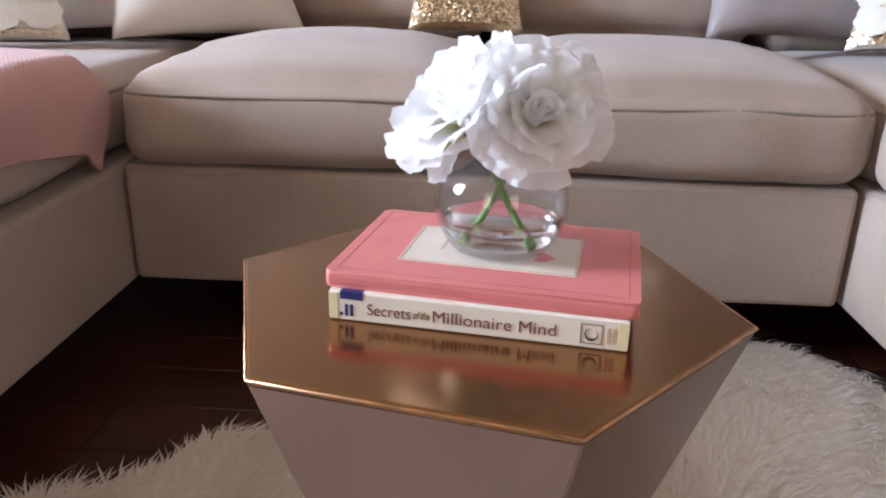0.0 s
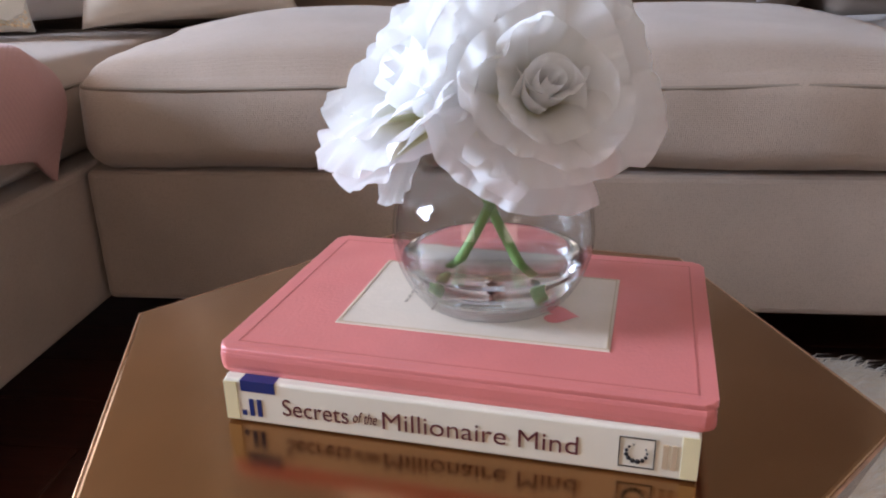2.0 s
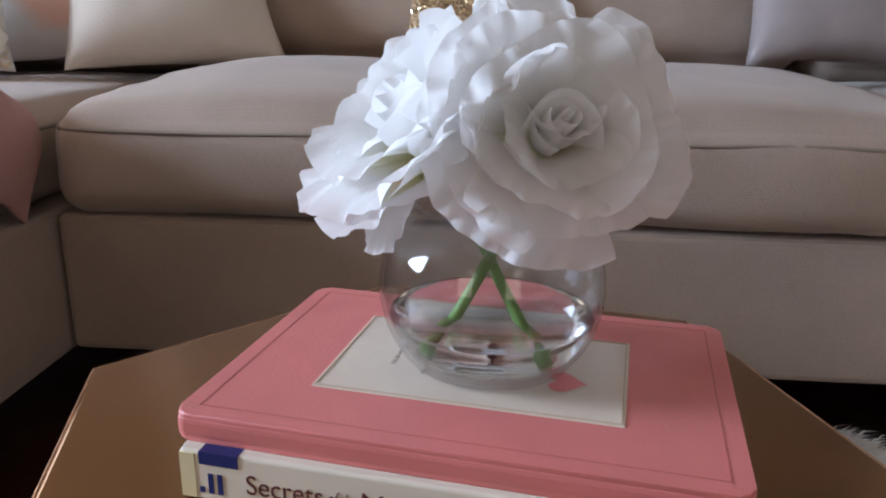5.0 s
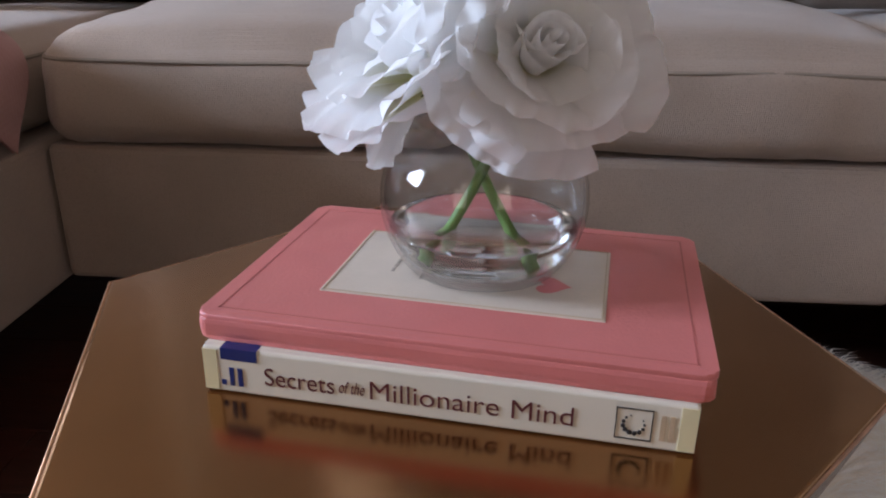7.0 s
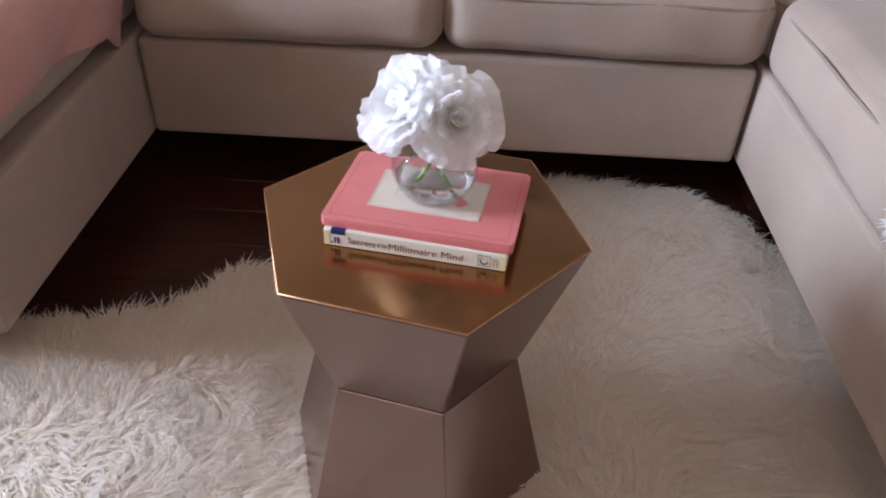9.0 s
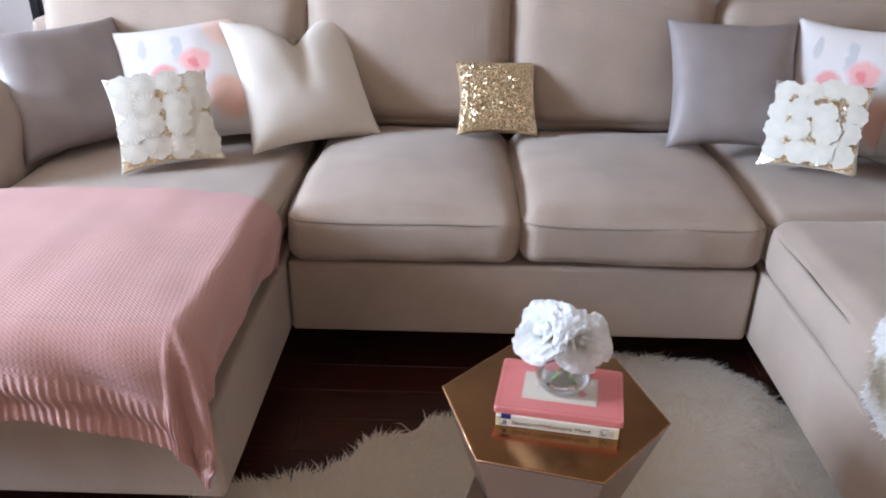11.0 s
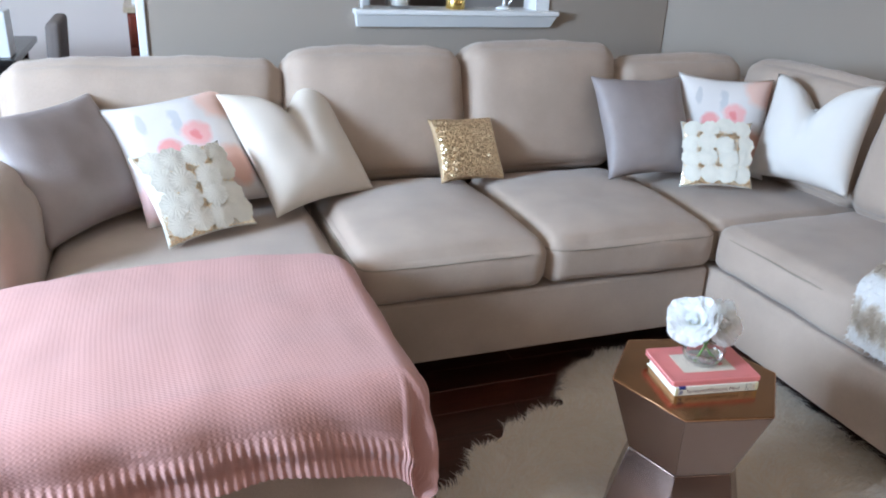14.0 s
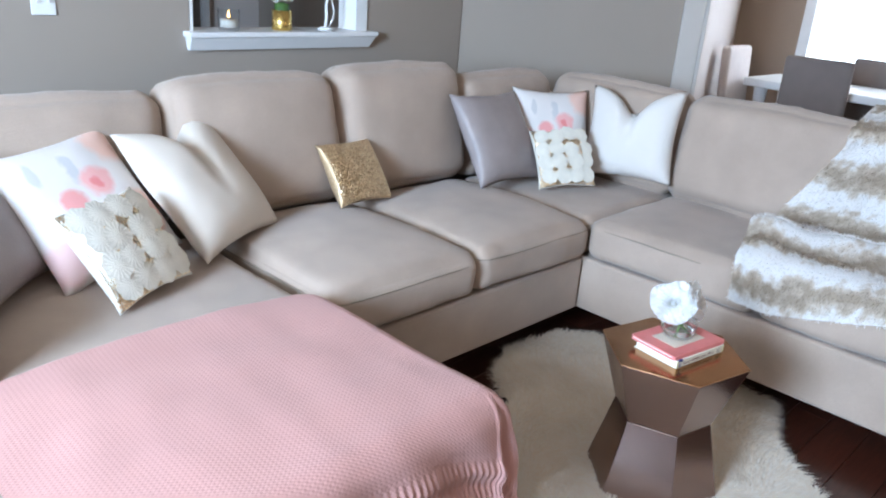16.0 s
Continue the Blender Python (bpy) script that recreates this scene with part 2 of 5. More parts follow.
def petal_material():
    m = material("white_petal", (0.92, 0.92, 0.92), 0.6, vary=0.03, scale=40, bump=0.15, bump_scale=260, spec=0.3)
    nt = m.node_tree
    b = nt.nodes["Principled BSDF"]
    uv = nt.nodes.new("ShaderNodeUVMap")
    sep = nt.nodes.new("ShaderNodeSeparateXYZ")
    nt.links.new(uv.outputs[0], sep.inputs[0])
    ramp = nt.nodes.new("ShaderNodeValToRGB")
    ramp.color_ramp.elements[0].position = 0.12
    ramp.color_ramp.elements[0].color = (0.80, 0.77, 0.50, 1)
    ramp.color_ramp.elements[1].color = (0.96, 0.96, 0.96, 1)
    ramp.color_ramp.elements[1].position = 0.50
    nt.links.new(sep.outputs[1], ramp.inputs[0])
    nt.links.new(ramp.outputs[0], b.inputs["Base Color"])
    t = nt.nodes.new("ShaderNodeBsdfTranslucent")
    nt.links.new(ramp.outputs[0], t.inputs[0])
    mx = nt.nodes.new("ShaderNodeMixShader")
    mx.inputs[0].default_value = 0.62
    nt.links.new(b.outputs[0], mx.inputs[1])
    nt.links.new(t.outputs[0], mx.inputs[2])
    nt.links.new(mx.outputs[0], nt.nodes["Material Output"].inputs[0])
    return m


PETAL = petal_material()


def floral_material():
    """White cloth with soft pink blooms and grey leaves, laid out in the cloth's own coordinates."""
    m = material("floral_print", (0.71, 0.665, 0.645), 0.9, vary=0.04, scale=5, bump=0.2, bump_scale=500, spec=0.2)
    nt = m.node_tree
    b = nt.nodes["Principled BSDF"]
    uv = nt.nodes.new("ShaderNodeUVMap")
    ns = nt.nodes.new("ShaderNodeTexNoise")
    ns.inputs["Scale"].default_value = 9
    nt.links.new(uv.outputs[0], ns.inputs["Vector"])
    ad = nt.nodes.new("ShaderNodeMix")
    ad.data_type = "VECTOR"
    ad.inputs[0].default_value = 0.10
    nt.links.new(uv.outputs[0], ad.inputs[4])
    nt.links.new(ns.outputs["Color"], ad.inputs[5])
    current = b.inputs["Base Color"].links[0].from_socket
    spots = [((0.36, 0.50), 0.10, (0.80, 0.25, 0.24), 1.0), ((0.60, 0.58), 0.12, (0.82, 0.34, 0.33), 1.0), ((0.60, 0.57), 0.05, (0.74, 0.20, 0.20), 1.0), ((0.22, 0.76), 0.10, (0.50, 0.49, 0.50), 2.2),
             ((0.48, 0.72), 0.11, (0.50, 0.50, 0.52), 2.4), ((0.88, 0.86), 0.20, (0.84, 0.52, 0.42), 1.0), ((0.10, 0.18), 0.17, (0.80, 0.50, 0.48), 1.0), ((0.82, 0.28), 0.18, (0.78, 0.42, 0.32), 1.0), ((0.12, 0.46), 0.07, (0.82, 0.55, 0.54), 1.0)]
    for (u, v), radius, tone, tall in spots:
        sub = nt.nodes.new("ShaderNodeVectorMath")
        sub.operation = "SUBTRACT"
        sub.inputs[1].default_value = (u * 0.9 + 0.05, v * 0.9 + 0.05, 0.05)
        nt.links.new(ad.outputs[1], sub.inputs[0])
        mul = nt.nodes.new("ShaderNodeVectorMath")
        mul.operation = "MULTIPLY"
        mul.inputs[1].default_value = (tall, 1, 0)
        nt.links.new(sub.outputs[0], mul.inputs[0])
        ln = nt.nodes.new("ShaderNodeVectorMath")
        ln.operation = "LENGTH"
        nt.links.new(mul.outputs[0], ln.inputs[0])
        mr = nt.nodes.new("ShaderNodeMapRange")
        mr.inputs[1].default_value, mr.inputs[2].default_value = radius, radius * 0.62
        mr.inputs[4].default_value = 0.75
        nt.links.new(ln.outputs["Value"], mr.inputs[0])
        mx = nt.nodes.new("ShaderNodeMix")
        mx.data_type = "RGBA"
        mx.inputs[7].default_value = (*tone, 1)
        nt.links.new(mr.outputs[0], mx.inputs[0])
        nt.links.new(current, mx.inputs[6])
        current = mx.outputs[2]
    nt.links.new(current, b.inputs["Base Color"])
    return m


# white trim darkened in its colour to offset strong light on the casing
TONED_TRIM = material("toned_down_trim", (0.56, 0.52, 0.48), 0.45, vary=0.04, scale=3, bump=0.05, bump_scale=60)
FLORAL = floral_material()


def knit_material():
    """Pink cotton: small raised stitches in the body, in the cloth's own coordinates (metres)."""
    m = material("pink_knit", (0.53, 0.285, 0.255), 0.9, vary=0.06, scale=4, bump=0.2, bump_scale=500, sheen=0.2, spec=0.15)
    nt = m.node_tree
    b = nt.nodes["Principled BSDF"]
    uv = nt.nodes.new("ShaderNodeUVMap")
    sep = nt.nodes.new("ShaderNodeSeparateXYZ")
    nt.links.new(uv.outputs[0], sep.inputs[0])

    def sine(socket, k):
        a = nt.nodes.new("ShaderNodeMath")
        a.operation = "MULTIPLY"
        a.inputs[1].default_value = k
        nt.links.new(socket, a.inputs[0])
        s = nt.nodes.new("ShaderNodeMath")
        s.operation = "SINE"
        nt.links.new(a.outputs[0], s.inputs[0])
        return s.outputs[0]

    mu = nt.nodes.new("ShaderNodeMath")
    mu.operation = "MULTIPLY"
    nt.links.new(sine(sep.outputs[0], 6.283 / 0.012), mu.inputs[0])
    nt.links.new(sine(sep.outputs[1], 6.283 / 0.010), mu.inputs[1])
    bp = nt.nodes.new("ShaderNodeBump")
    ribs = nt.nodes.new("ShaderNodeMath")
    ribs.operation = "MULTIPLY_ADD"
    ribs.inputs[1].default_value = 0.45
    nt.links.new(sine(sep.outputs[0], 6.283 / 0.012), ribs.inputs[0])
    nt.links.new(mu.outputs[0], ribs.inputs[2])
    bp.inputs["Strength"].default_value = 0.22
    bp.inputs["Distance"].default_value = 0.0012
    nt.links.new(ribs.outputs[0], bp.inputs["Height"])
    nt.links.new(bp.outputs[0], b.inputs["Normal"])
    return m


KNIT = knit_material()


def fur_throw_material():
    """Faux fur in bands of white, grey and beige across the throw."""
    m = bpy.data.materials.new("banded_faux_fur")
    m.use_nodes = True
    nt = m.node_tree
    b = nt.nodes["Principled BSDF"]
    uv = nt.nodes.new("ShaderNodeUVMap")
    ns = nt.nodes.new("ShaderNodeTexNoise")
    ns.inputs["Scale"].default_value = 7
    ns.inputs["Detail"].default_value = 4
    nt.links.new(uv.outputs[0], ns.inputs["Vector"])
    sep = nt.nodes.new("ShaderNodeSeparateXYZ")
    nt.links.new(uv.outputs[0], sep.inputs[0])
    a = nt.nodes.new("ShaderNodeMath")
    a.operation = "MULTIPLY_ADD"
    a.inputs[1].default_value = 6.283 / 0.185
    nt.links.new(sep.outputs[1], a.inputs[0])
    n2 = nt.nodes.new("ShaderNodeMath")
    n2.operation = "MULTIPLY"
    n2.inputs[1].default_value = 4.6
    nt.links.new(ns.outputs[0], n2.inputs[0])
    nt.links.new(n2.outputs[0], a.inputs[2])
    s = nt.nodes.new("ShaderNodeMath")
    s.operation = "SINE"
    nt.links.new(a.outputs[0], s.inputs[0])
    r = nt.nodes.new("ShaderNodeValToRGB")
    e = r.color_ramp.elements
    e[0].position, e[0].color = 0.10, (0.50, 0.41, 0.32, 1)
    e[1].position, e[1].color = 0.72, (0.92, 0.90, 0.885, 1)
    mid = e.new(0.42)
    mid.color = (0.68, 0.59, 0.49, 1)
    # dark and light tufts through the bands
    tuft = nt.nodes.new("ShaderNodeTexNoise")
    tuft.inputs["Scale"].default_value = 30
    tuft.inputs["Detail"].default_value = 3
    nt.links.new(uv.outputs[0], tuft.inputs["Vector"])
    mottle = nt.nodes.new("ShaderNodeMath")
    mottle.operation = "MULTIPLY_ADD"
    mottle.inputs[1].default_value = 1.5
    nt.links.new(tuft.outputs[0], mottle.inputs[0])
    mr = nt.nodes.new("ShaderNodeMapRange")
    mr.inputs[1].default_value = -1
    nt.links.new(s.outputs[0], mr.inputs[0])
    mr.inputs[3].default_value, mr.inputs[4].default_value = -0.60, 0.15
    nt.links.new(mr.outputs[0], mottle.inputs[2])
    nt.links.new(mottle.outputs[0], r.inputs[0])
    nt.links.new(r.outputs[0], b.inputs["Base Color"])
    b.inputs["Roughness"].default_value = 0.8
    b.inputs["Specular IOR Level"].default_value = 0.25
    t = nt.nodes.new("ShaderNodeBsdfTranslucent")
    nt.links.new(r.outputs[0], t.inputs[0])
    mx = nt.nodes.new("ShaderNodeMixShader")
    mx.inputs[0].default_value = 0.45
    nt.links.new(b.outputs[0], mx.inputs[1])
    nt.links.new(t.outputs[0], mx.inputs[2])
    nt.links.new(mx.outputs[0], nt.nodes["Material Output"].inputs[0])
    return m


FUR_THROW = fur_throw_material()

# ---- builders ----


def mesh_from(name, verts, faces, uv=None, smooth=True):
    me = bpy.data.meshes.new(name)
    me.from_pydata([tuple(v) for v in verts], [], [tuple(f) for f in faces])
    if uv is not None:
        layer = me.uv_layers.new(name="UVMap")
        idx = np.zeros(len(me.loops), dtype=np.int32)
        me.loops.foreach_get("vertex_index", idx)
        layer.data.foreach_set("uv", np.asarray(uv, dtype=np.float32)[idx].ravel())
    if smooth:
        me.polygons.foreach_set("use_smooth", [True] * len(me.polygons))
    me.update()
    return me


def part(name, data, mat, parent=None, label="", kind=""):
    """Links a bmesh or mesh as ONE object, under a thing or a part."""
    if isinstance(data, bmesh.types.BMesh):
        me = bpy.data.meshes.new(name)
        data.to_mesh(me)
        data.free()
        data = me
    if not data.materials:
        data.materials.append(mat)
    ob = new(name, data)
    ob.parent = parent
    return tagged(ob, label=label, kind=kind)


def thing(name, m, label, category, group="", kind=""):
    ob = new(name)
    ob.empty_display_size = 0.05
    ob.matrix_world = m
    return tagged(ob, label, category, group, kind)


def box(size, at=(0, 0, 0), bevel=0.004, segments=2):
    bm = bmesh.new()
    bmesh.ops.create_cube(bm, size=1)
    bmesh.ops.scale(bm, vec=size, verts=bm.verts)
    bmesh.ops.translate(bm, vec=at, verts=bm.verts)
    if bevel:
        bmesh.ops.bevel(bm, geom=list(bm.edges), offset=min(bevel, min(size) * 0.45), segments=segments, profile=0.5, affect="EDGES")
    return bm


def span(x0, x1, y0, y1, z0, z1, bevel=0.004, segments=2):
    return box((x1 - x0, y1 - y0, z1 - z0), ((x0 + x1) / 2, (y0 + y1) / 2, (z0 + z1) / 2), bevel, segments)


def lathe(profile, n=48, close=False):
    """Turned body from (radius, height) pairs."""
    verts, faces = [], []
    k = len(profile)
    for i in range(n):
        a = 2 * math.pi * i / n
        verts += [(r * math.cos(a), r * math.sin(a), z) for r, z in profile]
    for i in range(n):
        for j in range(k if close else k - 1):
            a, b = i * k + j, i * k + (j + 1) % k
            c, d = ((i + 1) % n) * k + (j + 1) % k, ((i + 1) % n) * k + j
            faces.append((a, d, c, b))
    me = mesh_from("turned", verts, faces)
    bm = bmesh.new()
    bm.from_mesh(me)
    bmesh.ops.remove_doubles(bm, verts=bm.verts, dist=1e-6)
    bmesh.ops.recalc_face_normals(bm, faces=bm.faces)
    for f in bm.faces:
        f.smooth = True
    return bm


def tube(points, radius, n=8, closed=False):
    """Round bar along a line of points; radius may be a list."""
    pts = [Vector(p) for p in points]
    k = len(pts)
    radii = radius if isinstance(radius, (list, tuple)) else [radius] * k
    verts, faces = [], []
    side = None
    for i, p in enumerate(pts):
        a = pts[(i - 1) % k] if closed or i else p
        b = pts[(i + 1) % k] if closed or i < k - 1 else p
        d = (b - a).normalized()
        if side is None:
            side = d.orthogonal().normalized()
        side = (side - d * side.dot(d)).normalized()
        up = d.cross(side)
        for j in range(n):
            t = 2 * math.pi * j / n
            verts.append(p + (side * math.cos(t) + up * math.sin(t)) * radii[i])
    for i in range(k if closed else k - 1):
        for j in range(n):
            i2, j2 = (i + 1) % k, (j + 1) % n
            faces.append((i * n + j, i * n + j2, i2 * n + j2, i2 * n + j))
    if not closed:
        faces.append(tuple(range(n))[::-1])
        faces.append(tuple((k - 1) * n + j for j in range(n)))
    return mesh_from("bar", verts, faces)


def cushion_mesh(w, d, h, r=0.05, crown=0.03, n=14, sag=0.0, seed=0):
    """Stuffed block, origin at the middle of its underside: rounded edges, a domed top and soft uneven sides."""
    bm = bmesh.new()
    bmesh.ops.create_cube(bm, size=2)
    bmesh.ops.subdivide_edges(bm, edges=list(bm.edges), cuts=n, use_grid_fill=True)
    half = Vector((w / 2, d / 2, h / 2))
    off = Vector((seed * 3.1, seed * 1.7, seed * 0.9))
    for v in bm.verts:
        c = Vector([math.copysign(abs(q) ** 0.8, q) for q in v.co])
        p = Vector((c.x * half.x, c.y * half.y, c.z * half.z))
        inner = Vector([max(-(half[i] - r), min(half[i] - r, p[i])) for i in range(3)])
        out = p - inner
        if out.length > 1e-6:
            p = inner + out.normalized() * min(r, out.length) if out.length > r else p
        ex, ey, ez = 1 - c.x ** 2, 1 - c.y ** 2, 1 - c.z ** 2
        lift = crown * (max(0, ex) ** 0.6) * (max(0, ey) ** 0.6)
        p.z += lift * (c.z > 0) * max(0, (c.z + 0.4) / 1.4)
        p.x += math.copysign(0.012, c.x) * abs(c.x) ** 3 * max(0, ey) ** 0.5 * max(0, ez)
        p.y += math.copysign(0.012, c.y) * abs(c.y) ** 3 * max(0, ex) ** 0.5 * max(0, ez)
        k = noise.noise(p * 4 + off) * 0.009 + noise.noise(p * 11 + off) * 0.003 + noise.noise(p * 24 + off) * 0.0012
        p += v.co.normalized() * k
        v.co = p + Vector((0, 0, h / 2))
    for f in bm.faces:
        f.smooth = True
    return bm


def welt(w, d, z, r=0.05, radius=0.0035, wob=0.004, seed=0):
    """Corded seam round a cushion."""
    pts = []
    for cx_, cy_, a0 in ((1, 1, 0), (-1, 1, 90), (-1, -1, 180), (1, -1, 270)):
        for a in range(0, 91, 15):
            t = radians(a0 + a)
            pts.append((cx_ * (w / 2 - r) + r * math.cos(t), cy_ * (d / 2 - r) + r * math.sin(t)))
    full = []
    for i, p in enumerate(pts):
        q = pts[(i + 1) % len(pts)]
        m = max(1, int(math.dist(p, q) / 0.04))
        for j in range(m):
            u = j / m
            x, y = p[0] + (q[0] - p[0]) * u, p[1] + (q[1] - p[1]) * u
            bow_x = 0.011 * (1 - min(1, abs(2 * y / d)) ** 2) ** 0.5 * (abs(x) > w / 2 - 0.02)
            bow_y = 0.011 * (1 - min(1, abs(2 * x / w)) ** 2) ** 0.5 * (abs(y) > d / 2 - 0.02)
            full.append((x + math.copysign(bow_x, x), y + math.copysign(bow_y, y), z + wob * noise.noise(Vector((x * 5 + seed, y * 5, seed)))))
    return tube(full, radius, 6, True)


def pillow_mesh(w, h, t, n=28, corner=0.5, chop=0.0, sag=0.0, seed=0):
    """Scatter cushion in the xz plane, face towards -y, with pointed corners, uv 0..1 and both faces in one mesh. chop: a karate-chop dent in the top edge."""
    verts, faces, uv = [], [], []
    for side in (-1, 1):
        for j in range(n + 1):
            for i in range(n + 1):
                u, v = -1 + 2 * i / n, -1 + 2 * j / n
                pinch = 0.10
                x = u * (1 - pinch * (1 - v * v) ** 1.0 * abs(u) ** 3) * w / 2
                z = v * (1 - pinch * (1 - u * u) ** 1.0 * abs(v) ** 3) * h / 2
                prof = (max(0, (1 - abs(u) ** 2.8)) ** corner) * (max(0, (1 - abs(v) ** 2.8)) ** corner)
                y = side * t / 2 * prof
                p = Vector((x, 0, z)) * 5.5 + Vector((seed * 2.3, side * 3, seed))
                y += (noise.noise(p) * 0.011 + noise.noise(p * 2.7) * 0.0022) * prof ** 0.5
                if chop:
                    g = math.exp(-(u / 0.30) ** 2) * max(0, (v + 0.35) / 1.35) ** 1.5
                    z -= chop * g
                    y += -side * chop * 0.5 * math.exp(-(u / 0.13) ** 2) * max(0, (v + 0.4) / 1.4)
                    z += chop * 0.22 * math.exp(-((abs(u) - 0.85) / 0.3) ** 2) * max(0, v) ** 2
                z -= sag * (1 - abs(u)) * (v < 0) * 0
                verts.append((x, y, z))
                uv.append(((u + 1) / 2, (v + 1) / 2))
    m = (n + 1) ** 2
    for s in (0, 1):
        for j in range(n):
            for i in range(n):
                a = s * m + j * (n + 1) + i
                q = (a, a + 1, a + n + 2, a + n + 1)
                faces.append(q if s == 0 else q[::-1])
    me = mesh_from("pillow_body", verts, faces, uv)
    bm = bmesh.new()
    bm.from_mesh(me)
    bmesh.ops.remove_doubles(bm, verts=bm.verts, dist=1e-5)
    return bm


def frame_from(tl, tr, bl, br, push=0.0):
    """Pose whose x runs along the top edge, z up the face and -y towards the viewer's side, with width and height."""
    tl, tr, bl, br = (Vector(p) for p in (tl, tr, bl, br))
    c = (tl + tr + bl + br) / 4
    x = ((tr - tl) + (br - bl)).normalized()
    z = ((tl - bl) + (tr - br)).normalized()
    y = z.cross(x).normalized()
    z = x.cross(y)
    w = ((tr - tl).length + (br - bl).length) / 2
    h = ((tl - bl).length + (tr - br).length) / 2
    m = Matrix((x, y, z)).transposed().to_4x4()
    m.translation = c + y * push
    return m, w, h


def text_mesh(words, size, shear=0.0, width=0.0):
    cu = bpy.data.curves.new("lettering", "FONT")
    cu.body, cu.size, cu.shear = words, size, shear
    cu.extrude = 0.0002
    cu.offset = -0.008 * size
    cu.align_x, cu.align_y = "LEFT", "CENTER"
    ob = bpy.data.objects.new("lettering", cu)
    me = bpy.data.meshes.new_from_object(ob)
    bpy.data.objects.remove(ob)
    if width:
        xs = [v.co.x for v in me.vertices]
        me.transform(Matrix.Diagonal((width / (max(xs) - min(xs)), 1, 1, 1)))
    return me


# ---- the room ----
T = 0.12


def wall(name, bm, mat, label="plain painted wall"):
    return part(name, bm, mat, None, label, "structure")


def joined(*bms):
    out = bmesh.new()
    for b in bms:
        me = bpy.data.meshes.new("tmp")
        b.to_mesh(me)
        b.free()
        out.from_mesh(me)
        bpy.data.meshes.remove(me)
    return out


part("floor", span(-4.6, 5.6, -4.2, 5.0, -0.1, -0.012, 0), FLOOR_GAP, None, "dark reddish wooden floor", "structure")
floor = bpy.data.objects["floor"]
part("ceiling", span(-4.6, 5.6, -4.2, 5.0, 2.6, 2.7, 0), CEILING, None, "plain unseen ceiling, toned cream to warm the bounced light", "structure")

# wall behind the sofa with the pass-through
OX0, OX1, OZ0, OZ1 = -0.272, 0.686, 1.066, 2.05
WY = 2.243
wall("wall_north", joined(span(-1.205, OX0, WY, WY + T, 0, 2.6, 0), span(OX1, 1.375, WY, WY + T, 0, 2.6, 0), span(OX0, OX1, WY, WY + T, 0, OZ0 - 0.03, 0), span(OX0, OX1, WY, WY + T, OZ1, 2.6, 0)), PAINT_GREY, "warm grey painted wall with a pass-through")
# slanting wall past the corner
AX, AY, BX, BY = 1.365, 2.262, 2.325, 1.27
ang = math.atan2(BY - AY, BX - AX)
ln = math.hypot(BX - AX, BY - AY)
bm = span(0, ln, 0.004, T, 0, 2.6, 0)
bm.transform(Matrix.Translation((AX, AY, 0)) @ Matrix.Rotation(ang, 4, "Z"))
wall("wall_slant", bm, PAINT_GREY, "warm grey painted wall set at a slant")
case = thing("door_casing", Matrix.Translation((AX, AY, 0)) @ Matrix.Rotation(ang, 4, "Z"), "painted casing at the slanting wall's end, toned down against strong light", "casing", kind="structure")
part("casing_face", span(ln - 0.12, ln - 0.002, -0.018, 0.003, 0, 2.3, 0.004), TONED_TRIM, case)
part("casing_edge", span(ln, ln + 0.02, -0.018, T + 0.02, 0, 2.3, 0.004), TONED_TRIM, case)
# dining room beyond
cx0, cy0, cx1, cy1 = 2.39, 1.40, 4.90, 2.25
a2 = math.atan2(cy1 - cy0, cx1 - cx0)
bm = span(0, math.hypot(cx1 - cx0, cy1 - cy0), 0, T, 0, 2.6, 0)
bm.transform(Matrix.Translation((cx0, cy0, 0)) @ Matrix.Rotation(a2, 4, "Z"))
# pale colour paints in the window light falling on this wall
wall("wall_dining_side", bm, PAINT_BLUSH, "dining room side wall, its daylight painted in as pale blush")
wall("wall_dining_end", joined(span(4.90, 5.02, 1.69, 2.6, 0, 2.6, 0), span(4.90, 5.02, -0.69, 1.69, 0, 0.80, 0), span(4.90, 5.02, -0.69, 1.69, 2.25, 2.6, 0), span(4.90, 5.02, -4.2, -0.69, 0, 2.6, 0)), PAINT_TAN, "tan painted wall with a wide bright window")
win = thing("window_1", pose(4.90, 0.50, 0.8), "wide white-framed window full of daylight", "window", kind="structure")
for y0, y1 in ((-1.19, -1.12), (-0.03, 0.03), (1.10, 1.19)):
    part("window_frame", span(-0.03, 0.05, y0, y1, 0, 1.45, 0.006), WHITE_TRIM, win)
part("window_frame", span(-0.03, 0.05, -1.19, 1.19, 1.40, 1.45, 0.006), WHITE_TRIM, win)
part("window_sill", span(-0.08, 0.06, -1.22, 1.22, -0.035, -0.002, 0.006), WHITE_TRIM, win)
pane = part("pane", span(0.02, 0.026, -1.12, 1.10, 0, 1.40, 0), glass("pane_glass", ior=1.1), win)
pane.visible_shadow = False
part("backdrop", span(6.1, 6.12, -4, 4, -1, 4, 0), OUTSIDE, None, "bright overcast daylight outside the window", "structure")

